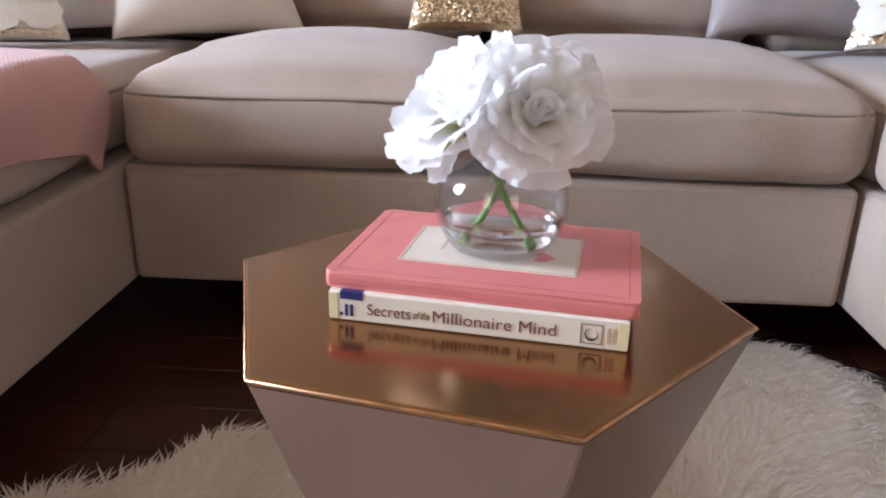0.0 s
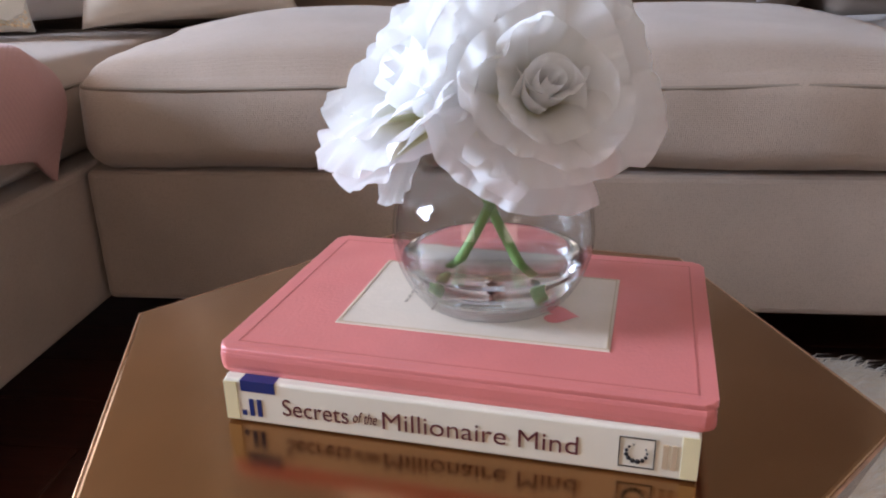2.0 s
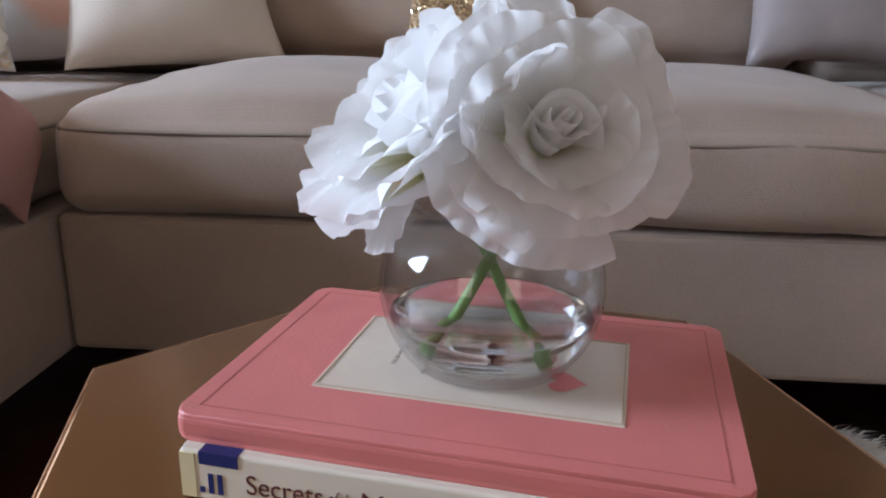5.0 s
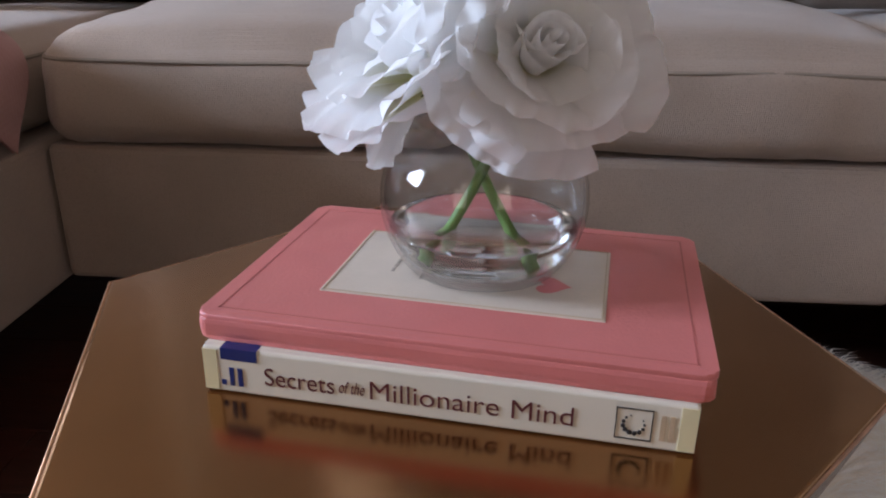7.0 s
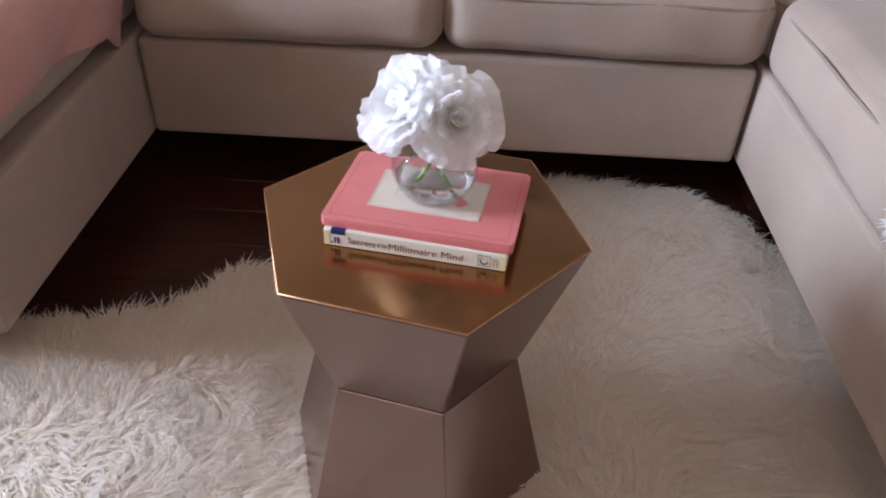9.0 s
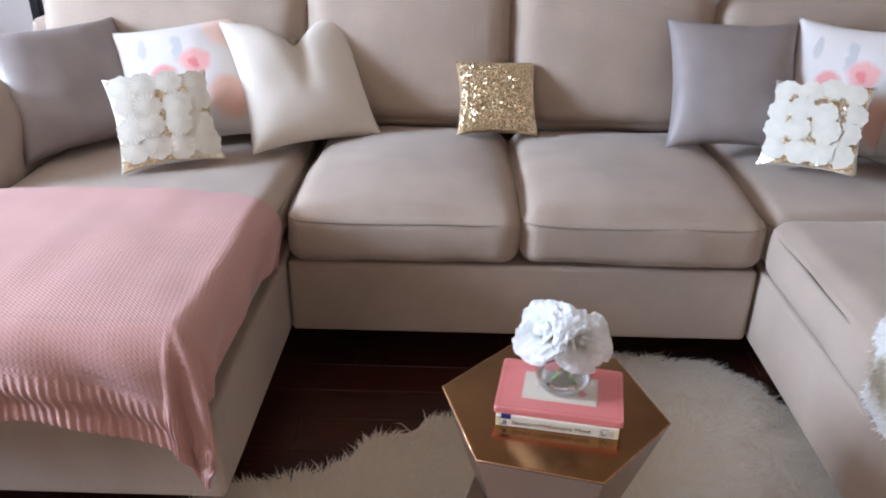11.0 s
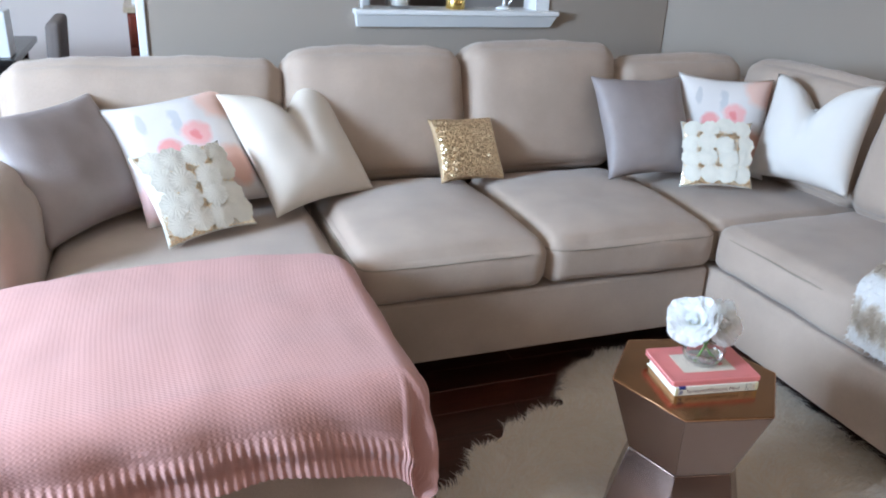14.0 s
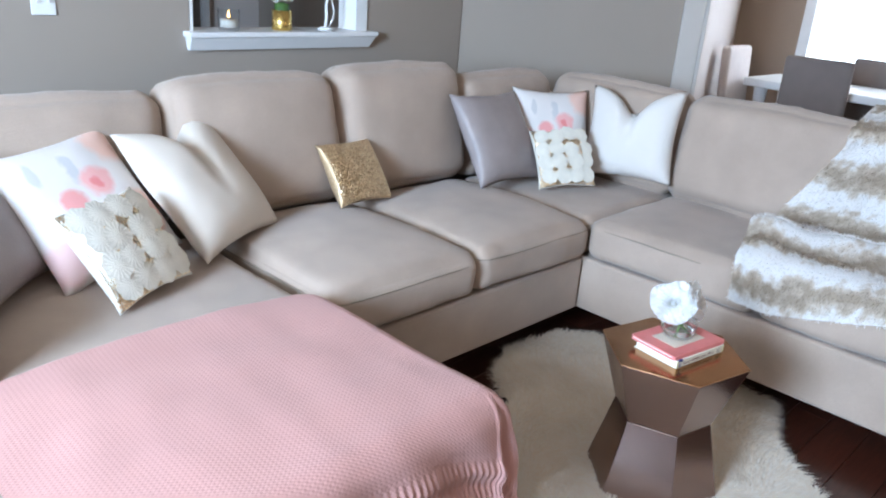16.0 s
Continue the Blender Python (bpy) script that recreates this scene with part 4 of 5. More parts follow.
ft = thing("fur_throw", pose(0, 0, 0), "white and beige banded faux fur throw hung over the sofa", "throw blanket")
part("cloth", c_, FUR_THROW, ft)
part("fur", h_, FUR_THROW, ft, "soft banded fur pile", "stuff")

# ---- shag rug ----
OUT = [(-0.785, 0.11), (-0.72, 0.19), (-0.59, 0.22), (-0.47, 0.28), (-0.39, 0.38), (-0.28, 0.45), (-0.16, 0.49), (-0.03, 0.53), (0.09, 0.68), (0.23, 0.775), (0.38, 0.80), (0.54, 0.77), (0.66, 0.68), (0.725, 0.54), (0.735, 0.37), (0.735, 0.15),
       (0.75, -0.06), (0.52, -0.15), (0.41, -0.25), (0.30, -0.40), (0.05, -0.62), (-0.25, -0.66), (-0.50, -0.48), (-0.62, -0.25), (-0.70, -0.02)]


def inside(x, y):
    hit = False
    n = len(OUT)
    for i in range(n):
        (x0, y0), (x1, y1) = OUT[i], OUT[(i + 1) % n]
        if (y0 > y) != (y1 > y) and x < (x1 - x0) * (y - y0) / (y1 - y0) + x0:
            hit = not hit
    return hit


def rug_meshes():
    # smooth pelt outline
    pts = []
    n = len(OUT)
    for i in range(n):
        p0, p1, p2, p3 = (Vector(OUT[(i + k) % n]) for k in (-1, 0, 1, 2))
        for t in (0, 0.25, 0.5, 0.75):
            pts.append(0.5 * (2 * p1 + (p2 - p0) * t + (2 * p0 - 5 * p1 + 4 * p2 - p3) * t * t + (3 * p1 - p0 - 3 * p2 + p3) * t ** 3))
    bm = bmesh.new()
    low = [bm.verts.new((p.x, p.y, 0.001)) for p in pts]
    c = Vector((-0.02, 0.08))
    top = [bm.verts.new((c.x + (p.x - c.x) * 0.985, c.y + (p.y - c.y) * 0.985, 0.016)) for p in pts]
    for i in range(len(pts)):
        k = (i + 1) % len(pts)
        bm.faces.new((low[i], low[k], top[k], top[i]))
    bm.faces.new(top)
    rng = np.random.default_rng(9)
    count = 150000
    base = np.zeros((count, 2))
    i = 0
    while i < count:
        x, y = rng.uniform(-0.86, 0.76), rng.uniform(-0.72, 0.85)
        if inside(x, y):
            base[i] = x, y
            i += 1
    ang_ = np.array([noise.noise(Vector((x * 2.2, y * 2.2, 0))) * 4.5 + noise.noise(Vector((x * 11, y * 11, 3))) * 2.4 for x, y in base])
    out = base - np.array([-0.02, 0.08])
    rim = np.linalg.norm(out, axis=1)
    d = np.stack([np.cos(ang_), np.sin(ang_)], 1) + 0.9 * (out / np.maximum(rim, 0.01)[:, None]) * np.clip(rim / 0.7, 0, 1)[:, None] ** 2 + rng.normal(0, 0.35, (count, 2))
    d /= np.linalg.norm(d, axis=1)[:, None]
    ln_ = rng.uniform(0.034, 0.070, count)
    lift = rng.uniform(0.10, 0.48, count)
    wid = rng.uniform(0.0009, 0.0024, count)
    z0 = np.full(count, 0.012)
    side = np.stack([-d[:, 1], d[:, 0]], 1) * wid[:, None]
    midp = base + d * (ln_ * 0.45)[:, None]
    tip = base + d * (ln_ * 0.95)[:, None] + rng.normal(0, 0.004, (count, 2))
    zm = z0 + ln_ * lift * 0.75
    zt = z0 + ln_ * lift * 0.72 - 0.003
    V = np.zeros((count, 5, 3), dtype=np.float32)
    V[:, 0, :2], V[:, 0, 2] = base - side, z0
    V[:, 1, :2], V[:, 1, 2] = base + side, z0
    V[:, 2, :2], V[:, 2, 2] = midp + side * 0.8, zm
    V[:, 3, :2], V[:, 3, 2] = midp - side * 0.8, zm
    V[:, 4, :2], V[:, 4, 2] = tip, zt
    me = bpy.data.meshes.new("rug_pile")
    me.vertices.add(count * 5)
    me.vertices.foreach_set("co", V.ravel())
    idx = np.arange(count, dtype=np.int32)[:, None] * 5
    quads, tris = idx + np.array([[0, 1, 2, 3]]), idx + np.array([[3, 2, 4]])
    loops = np.concatenate([quads, tris], 1).ravel()
    me.loops.add(len(loops))
    me.loops.foreach_set("vertex_index", loops.astype(np.int32))
    me.polygons.add(count * 2)
    start = np.stack([np.arange(count) * 7, np.arange(count) * 7 + 4], 1).ravel()
    me.polygons.foreach_set("loop_start", start.astype(np.int32))
    me.update(calc_edges=True)
    me.validate()
    return bm, me


rb, rp = rug_meshes()
rug = thing("shag_rug", pose(0, 0, 0), "ivory long-pile faux sheepskin rug on the dark floor", "rug")
part("backing", rb, RUG_BASE, rug)
part("fur", rp, RUG_FUR, rug, "long ivory pile", "stuff")

# ---- faceted bronze side table ----


def hexagon(r, z, turn):
    return [Vector((r * math.cos(radians(turn + 60 * i)), r * math.sin(radians(turn + 60 * i)), z)) for i in range(6)]


def panel(a, b, c, d, thick=0.004, gap=0.0012):
    """One folded metal facet, slightly inset from its neighbours, bevelled."""
    n = (b - a).cross(d - a).normalized()
    mid_ = (a + b + c + d) / 4
    q = [p + (mid_ - p).normalized() * gap for p in (a, b, c, d)]
    bm = bmesh.new()
    lo = [bm.verts.new(p - n * thick) for p in q]
    hi = [bm.verts.new(p) for p in q]
    bm.faces.new(hi)
    bm.faces.new(lo[::-1])
    for i in range(4):
        k = (i + 1) % 4
        bm.faces.new((lo[i], lo[k], hi[k], hi[i]))
    bmesh.ops.recalc_face_normals(bm, faces=bm.faces)
    bmesh.ops.bevel(bm, geom=list(bm.edges), offset=0.0012, segments=2, profile=0.5, affect="EDGES")
    return bm


TURN = -12.6
table = thing("side_table", pose(-0.0025, -0.0025, 0), "hexagonal hourglass side table of polished bronze panels", "side table")
t0, t1, t2, t3 = hexagon(0.209, 0.446, TURN), hexagon(0.209, 0.4475, TURN), hexagon(0.140, 0.249, TURN), hexagon(0.203, 0.0, TURN)
bm = bmesh.new()
lo = [bm.verts.new(p - Vector((0, 0, 0.003))) for p in t1]
hi = [bm.verts.new(Vector((p.x, p.y, 0.450))) for p in t1]
bm.faces.new(hi)
bm.faces.new(lo[::-1])
for i in range(6):
    k = (i + 1) % 6
    bm.faces.new((lo[i], lo[k], hi[k], hi[i]))
bmesh.ops.bevel(bm, geom=list(bm.edges), offset=0.0022, segments=3, profile=0.5, affect="EDGES")
part("tabletop", bm, BRONZE, table, "glossy golden bronze top")
part("rim", tube([p + Vector((0, 0, 0.0005)) for p in hexagon(0.2093, 0.4478, TURN)], 0.0011, 6, True), COPPER_EDGE, table, "worn copper edge")
for i in range(6):
    k = (i + 1) % 6
    part("upper_panel", panel(t0[k], t0[i], t2[i], t2[k]), BRONZE_SIDE, table)
    part("lower_panel", panel(t2[k], t2[i], t3[i], t3[k]), BRONZE_SIDE, table)
bm = bmesh.new()
rings = [[bm.verts.new((p.x * 0.975, p.y * 0.975, p.z)) for p in ring] for ring in (t0, t2, t3)]
for a, b in ((0, 1), (1, 2)):
    for i in range(6):
        k = (i + 1) % 6
        bm.faces.new((rings[a][i], rings[a][k], rings[b][k], rings[b][i]))
part("core", bm, BLACK_METAL, table)

# ---- books ----
BK = pose(0.0061, -0.0107, 0.4503, 0, 0, -8.72)
bookw, bookd, bookh = 0.212, 0.145, 0.0225
novel = thing("hardcover_book", BK, "cream-jacketed hardcover book lying on the table", "book", "books on the table")
part("pages", span(-bookw / 2 + 0.004, bookw / 2 - 0.004, -bookd / 2 + 0.004, bookd / 2 - 0.004, 0.003, bookh - 0.003, 0.001), PAGES, novel)
part("board", span(-bookw / 2, bookw / 2, -bookd / 2 + 0.002, bookd / 2, 0, 0.0026, 0.0008), JACKET, novel)
part("board", span(-bookw / 2, bookw / 2, -bookd / 2 + 0.002, bookd / 2, bookh - 0.0026, bookh, 0.0008), JACKET, novel)
bm = span(-bookw / 2, bookw / 2, -bookd / 2 - 0.001, -bookd / 2 + 0.0035, 0, bookh, 0.0016, 3)
sp = part("spine", bm, JACKET, novel)
FY = -bookd / 2 - 0.0012


def on_spine(name, me, x, z, mat, turn=0, parent=None):
    ob = part(name, me, mat, parent or sp)
    ob.matrix_basis = Matrix.Translation((x, FY, z)) @ Matrix.Rotation(radians(90), 4, "X") @ Matrix.Rotation(radians(turn), 4, "Z")
    return ob


L = -bookw / 2
part("end_band", span(L + 0.0004, L + 0.007, FY - 0.0002, FY + 0.001, 0.0012, bookh - 0.0012, 0), JACKET_TINT, sp)
part("end_band", span(-L - 0.007, -L - 0.0004, FY - 0.0002, FY + 0.001, 0.0012, bookh - 0.0012, 0), JACKET_TINT, sp)
part("blue_block", span(L + 0.009, L + 0.026, FY - 0.0002, FY + 0.006, bookh - 0.0055, bookh + 0.0001, 0), BLUE_INK, sp, "navy block at the jacket's edge")
on_spine("title_text", text_mesh("Secrets", 0.0125, 0, 0.032), L + 0.0287, bookh * 0.45, MAROON_INK)
on_spine("title_text", text_mesh("of the", 0.0085, 0.3, 0.0115), L + 0.0629, bookh * 0.45, MAROON_INK)
on_spine("title_text", text_mesh("Millionaire Mind", 0.0128, 0, 0.086), L + 0.0763, bookh * 0.45, MAROON_INK)
for x, n in ((0.0085, 0.0025), (0.0125, 0.009), (0.0165, 0.009)):
    part("ink_bar", span(L + x, L + x + 0.0022, FY - 0.0002, FY + 0.001, 0.004, 0.004 + n, 0), BLUE_INK, sp)
# small framed roundel and its lines
for a, b, c, d in ((0, 0.0145, 0, 0.0004), (0, 0.0145, 0.0141, 0.0145), (0, 0.0004, 0, 0.0145), (0.0141, 0.0145, 0, 0.0145)):
    part("emblem_frame", span(-L - 0.032 + a, -L - 0.032 + b, FY - 0.0002, FY + 0.001, 0.0038 + c, 0.0038 + d, 0), INK, sp)
for i in range(11):
    a = radians(110 + 28 * i)
    s = 0.0003 + 0.00075 * math.sin(math.pi * i / 10)
    dot = lathe([(0, 0), (s, 0), (s, 0.0006), (0, 0.0006)], 10)
    dot.transform(Matrix.Translation((-L - 0.0248 + 0.0042 * math.cos(a), FY + 0.0003, 0.011 + 0.0042 * math.sin(a))) @ Matrix.Rotation(radians(90), 4, "X"))
    part("emblem_dot", dot, INK, sp)
for x in (0.0, 0.0035):
    part("ink_bar", span(-L - 0.0145 + x, -L - 0.0125 + x, FY - 0.0002, FY + 0.001, 0.005, 0.0165, 0), LABEL_EDGE, sp)

JR = pose(0.0087, -0.0030, 0.4503 + bookh, 0, 0, -9.60)
jw, jd, jh = 0.2230, 0.1540, 0.0124
jour = thing("journal", JR, "coral pink leatherette journal with a cream label", "book", "books on the table")


def soft_slab(w, d, z0, z1, r, bevel):
    """Board with rounded corners."""
    bm = bmesh.new()
    pts = []
    for sx, sy, a0 in ((1, 1, 0), (-1, 1, 90), (-1, -1, 180), (1, -1, 270)):
        for a in range(0, 91, 18):
            t = radians(a0 + a)
            pts.append((sx * (w / 2 - r) + r * math.cos(t), sy * (d / 2 - r) + r * math.sin(t)))
    lo = [bm.verts.new((x, y, z0)) for x, y in pts]
    hi = [bm.verts.new((x, y, z1)) for x, y in pts]
    bm.faces.new(hi)
    bm.faces.new(lo[::-1])
    for i in range(len(pts)):
        k = (i + 1) % len(pts)
        bm.faces.new((lo[i], lo[k], hi[k], hi[i]))
    rims = [e for e in bm.edges if abs(e.verts[0].co.z - e.verts[1].co.z) < 1e-6]
    bmesh.ops.bevel(bm, geom=rims, offset=bevel, segments=3, profile=0.5, affect="EDGES")
    for f in bm.faces:
        f.smooth = len(f.verts) == 4
    return bm


part("pages", span(-jw / 2 + 0.004, jw / 2 - 0.004, -jd / 2 + 0.004, jd / 2 - 0.005, 0.003, jh - 0.003, 0.001), PAGES, jour)
part("cover", soft_slab(jw, jd, 0, 0.0032, 0.006, 0.0012), PINK_COVER, jour)
cover = part("cover", soft_slab(jw, jd, jh - 0.0034, jh, 0.006, 0.0014), PINK_COVER, jour)
part("spine", span(-jw / 2 + 0.0005, jw / 2 - 0.0005, -jd / 2 - 0.0006, -jd / 2 + 0.010, -0.0002, jh + 0.0001, 0.0045, 4), PINK_COVER, jour)
for a, b, c, d in ((-1, 1, -1, -1), (-1, 1, 1, 1), (-1, -1, -1, 1), (1, 1, -1, 1)):
    x0, x1, y0, y1 = a * (jw / 2 - 0.008), b * (jw / 2 - 0.008), c * (jd / 2 - 0.008), d * (jd / 2 - 0.008)
    part("tooled_line", span(min(x0, x1) - 0.0004, max(x0, x1) + 0.0004, min(y0, y1) - 0.0004, max(y0, y1) + 0.0004, jh - 0.0004, jh + 0.00015, 0), PINK_GROOVE, cover)
lw, ld = 0.133, 0.083
lab = part("label", span(-lw / 2, lw / 2, -ld / 2, ld / 2, jh - 0.0002, jh + 0.0005, 0.0003), LABEL_PAPER, jour, "cream paper label with a thin gilt border")
for a, b, c, d in ((-1, 1, -1, -1), (-1, 1, 1, 1), (-1, -1, -1, 1), (1, 1, -1, 1)):
    x0, x1, y0, y1 = a * (lw / 2 - 0.0015), b * (lw / 2 - 0.0015), c * (ld / 2 - 0.0015), d * (ld / 2 - 0.0015)
    part("gilt_line", span(min(x0, x1) - 0.0003, max(x0, x1) + 0.0003, min(y0, y1) - 0.0003, max(y0, y1) + 0.0003, jh, jh + 0.0008, 0), LABEL_EDGE, lab)
rng = random.Random(4)
for x, y0, y1 in ((-0.040, -0.012, 0.020), (-0.032, -0.004, 0.012), (-0.024, -0.018, 0.026), (-0.016, -0.008, 0.014)):
    y = y0
    while y < y1:
        n = rng.uniform(0.003, 0.007)
        part("ink_bar", span(x, x + 0.0014, y, min(y1, y + n), jh, jh + 0.0008, 0), PALE_INK, lab)
        y += n + 0.0018
# printed pink heart at one end of the label
bm = bmesh.new()
ring = []
for i in range(28):
    t = 2 * math.pi * i / 28
    ring.append(bm.verts.new((0.040 - 0.0006 * (13 * math.cos(t) - 5 * math.cos(2 * t) - 2 * math.cos(3 * t) - math.cos(4 * t)), -0.010 + 0.0006 * 16 * math.sin(t) ** 3, jh + 0.0009)))
bm.faces.new(ring)
part("printed_heart", bm, PINK_COVER, lab)
TOPZ = 0.4503 + bookh + jh + 0.0006

# ---- bubble vase with water and flowers ----
VX, VY = 0.0125, 0.005
vr = 0.0515


def vase_profile():
    outer = [(0.0, 0.0), (0.030, 0.0), (0.034, 0.0008)]
    zc = 0.0365
    for a in range(-43, 48, 6):
        t = radians(a)
        outer.append((vr * math.cos(t), zc + vr * 1.0 * math.sin(t)))
    inner = [(0.0495 * math.cos(radians(a)), zc + 0.0495 * math.sin(radians(a))) for a in range(47, -40, -6)]
    inner.append((0.0, 0.0052))
    return outer + inner


vase = thing("bubble_vase", pose(VX, VY, TOPZ), "round clear glass bowl vase on the journal", "vase")
part("glass_bowl", lathe(vase_profile(), 64), VASE_GLASS, vase)
part("rim", tube([(0.0348 * math.cos(radians(a)), 0.0348 * math.sin(radians(a)), 0.0738) for a in range(0, 360, 6)], 0.0015, 8, True), VASE_GLASS, vase)
wp = [(0.0, 0.0058)] + [(0.0492 * math.cos(radians(a)), 0.0365 + 0.0492 * math.sin(radians(a))) for a in range(-37, -15, 4)]
wp += [(wp[-1][0] - 0.0003, wp[-1][1] + 0.0012), (wp[-1][0] - 0.003, wp[-1][1] - 0.0002), (0.0, wp[-1][1] - 0.0004)]
water = tagged(part("water", lathe(wp, 64), WATER, None), "shallow clear water in the vase", "water")
water.matrix_world = pose(VX, VY, TOPZ)


def petal_mesh(length, width, open0, open1, cup, ruffle, seed, tipcurl=0.0):
    """A petal growing from the origin along +z, leaning out towards +x: a fan with a rounded, ruffled rim; uv v runs from foot to rim."""
    nu, nv, fine = 44, 16, 60
    line = []
    cx_, cz_ = 0.0, 0.0
    for j in range(fine + 1):
        v = j / fine
        a = radians(open0 + (open1 - open0) * v ** 0.9 + tipcurl * max(0, v - 0.6) / 0.4)
        line.append((cx_, cz_, a))
        cx_ += math.sin(a) * length / fine
        cz_ += math.cos(a) * length / fine
    verts, uv, faces = [], [], []
    for j in range(nv + 1):
        for i in range(nu + 1):
            u = -1 + 2 * i / nu
            v = j / nv * (1 - 0.34 * abs(u) ** 2.4 + 0.03 * math.sin(u * 4 + seed))
            k = min(fine - 1e-6, v * fine)
            f, k = k - int(k), int(k)
            x0, z0, a = (line[k][q] + (line[k + 1][q] - line[k][q]) * f for q in range(3))
            half = width / 2 * (0.14 + 0.86 * math.sin(min(1, v * 1.25) * math.pi * 0.5))
            rim, hem = (j / nv) ** 2.2, (j / nv) ** 5
            w = ruffle * (0.55 * rim * math.sin(u * 5.5 + seed) + 0.42 * hem * math.sin(u * 13 + seed * 2.1) + 0.30 * hem * math.sin(u * 23 + seed * 3.3))
            w += 0.5 * ruffle * noise.noise(Vector((u * 1.6, v * 2, seed)))
            off = cup * half * u * u * (1 - 0.45 * v) + w
            verts.append((x0 - math.cos(a) * off, u * half * math.cos(cup * u * 0.5), z0 + math.sin(a) * off))
            uv.append(((u + 1) / 2, v))
    for j in range(nv):
        for i in range(nu):
            k = j * (nu + 1) + i
            faces.append((k, k + 1, k + nu + 2, k + nu + 1))
    return mesh_from("petal", verts, faces, uv)


def bloom(label, foot, axis, size, seed, stem_to, wide=1.0, droop=None):
    axis = Vector(axis).normalized()
    z = axis
    x = Vector((0, 0, 1)).cross(z).normalized()
    y = z.cross(x)
    m = Matrix((x, y, z)).transposed().to_4x4()
    m.translation = foot
    fl = thing("white_flower", m, label, "flower", "flowers in the vase")
    rng = random.Random(seed)
    # (count, length, width, opening at the foot, at the rim, cup, ruffle, curl)
    turns, sheet, quads = 110, [], []
    for i in range(turns + 1):
        f = i / turns
        th = f * 2.7 * 2 * math.pi
        for j in range(9):
            h = j / 8
            r = size * (0.025 + 0.19 * f) * (0.45 + 0.75 * math.sin(h * 2.2)) * (1 + 0.25 * max(0, h - 0.75) / 0.25 * f)
            sheet.append((r * math.cos(th), r * math.sin(th), size * h * (0.72 - 0.10 * f + 0.03 * math.sin(th * 1.5))))
            if i and j:
                k = i * 9 + j
                quads.append((k - 10, k - 1, k, k - 9))
    part("bud", mesh_from("bud", sheet, quads, [(0.5, 0.25 + 0.75 * (k % 9) / 8) for k in range(len(sheet))]), PETAL, fl, "tightly rolled white bud")
    rows = [(2, 0.66, 0.85, 12, 16, 1.1, 0.018, 12), (3, 0.86, 1.35, 26, 40, 0.75, 0.045, 34), (3, 1.00, 1.75, 42 * wide, 66 * wide, 0.45, 0.070, 30), (4, 1.10, 1.95, 58 * wide, 88 * wide, 0.26, 0.085, 18), (3, 1.12, 1.90, 70 * wide, 102 * wide, 0.2, 0.085, 8)]
    for ri, (count, ln_, wd, o0, o1, cup, ruf, curl) in enumerate(rows):
        start = rng.uniform(0, 6.28)
        for k in range(count):
            me = petal_mesh(ln_ * size * rng.uniform(0.92, 1.06), wd * size, o0 + rng.uniform(-4, 4), o1 + rng.uniform(-7, 7), cup, ruf * size, rng.uniform(0, 50), curl)
            p = part("petal", me, PETAL, fl)
            p.matrix_basis = Matrix.Rotation(start + 2 * math.pi * k / count + rng.uniform(-0.15, 0.15), 4, "Z") @ Matrix.Translation((0.0015 * ri, 0, -0.0012 * ri))
    if droop is not None:
        me = petal_mesh(0.80 * size, 0.70 * size, 74, 104, 0.25, 0.04 * size, seed + 0.7, 8)
        part("petal", me, PETAL, fl, "drooping outer petal").matrix_basis = Matrix.Rotation(droop, 4, "Z") @ Matrix.Translation((0.016, 0, 0.002))
    inv = m.inverted()
    a, b = Vector(foot), Vector(stem_to)
    pts = [inv @ (a.lerp(b, t) + Vector((0, 0, -0.006 * math.sin(math.pi * t)))) for t in (0, 0.2, 0.4, 0.6, 0.8, 1)]
    part("stem", tube(pts, [0.0034, 0.0028, 0.0026, 0.0026, 0.0027, 0.0030], 10), STEM, fl)
    for k in range(4):
        me = petal_mesh(0.022, 0.010, 40, 95, 0.3, 0.001, seed + k, 0)
        p = part("sepal", me, LEAF, fl, "small green sepal")
        p.matrix_basis = Matrix.Rotation(k * 1.57 + 0.4, 4, "Z") @ Matrix.Translation((0.002, 0, -0.008))
    return fl


bloom("white fabric flower with ruffled petals, turned aside", (-0.011, 0.022, TOPZ + 0.096), (-0.64, -0.34, 0.66), 0.0575, 3, (0.034, -0.012, TOPZ + 0.010), 0.78, -1.2)
bloom("white fabric flower with ruffled petals, open to the room", (0.032, -0.004, TOPZ + 0.103), (0.24, -0.84, 0.46), 0.0480, 8, (-0.010, -0.002, TOPZ + 0.011), 0.76, -1.9)

# ---- kitchen and breakfast room seen past the wall ----
cab = thing("kitchen_cabinet", pose(-1.02, 4.15, 0), "reddish cherry base cabinet in the kitchen", "cabinet")
part("body", span(-0.27, 0.35, -0.26, 0.30, 0.08, 0.885, 0.004), CHERRY, cab)
for z0, z1 in ((0.70, 0.87), (0.12, 0.68)):
    for x0, x1 in ((-0.26, 0.03), (0.05, 0.34)):
        part("front", span(x0, x1, -0.282, -0.262, z0, z1, 0.006), CHERRY, cab)
        part("knob", span((x0 + x1) / 2 - 0.012, (x0 + x1) / 2 + 0.012, -0.30, -0.283, (z0 + z1) / 2 - 0.01, (z0 + z1) / 2 + 0.01, 0.006), BLACK_METAL, cab)
part("plinth", span(-0.25, 0.33, -0.22, 0.28, 0, 0.08, 0), BLACK_METAL, cab)
tagged(part("countertop", span(-1.31, -0.66, 3.86, 4.46, 0.886, 0.922, 0.006), COUNTER, None), "tan stone worktop on the kitchen cabinet", "worktop")
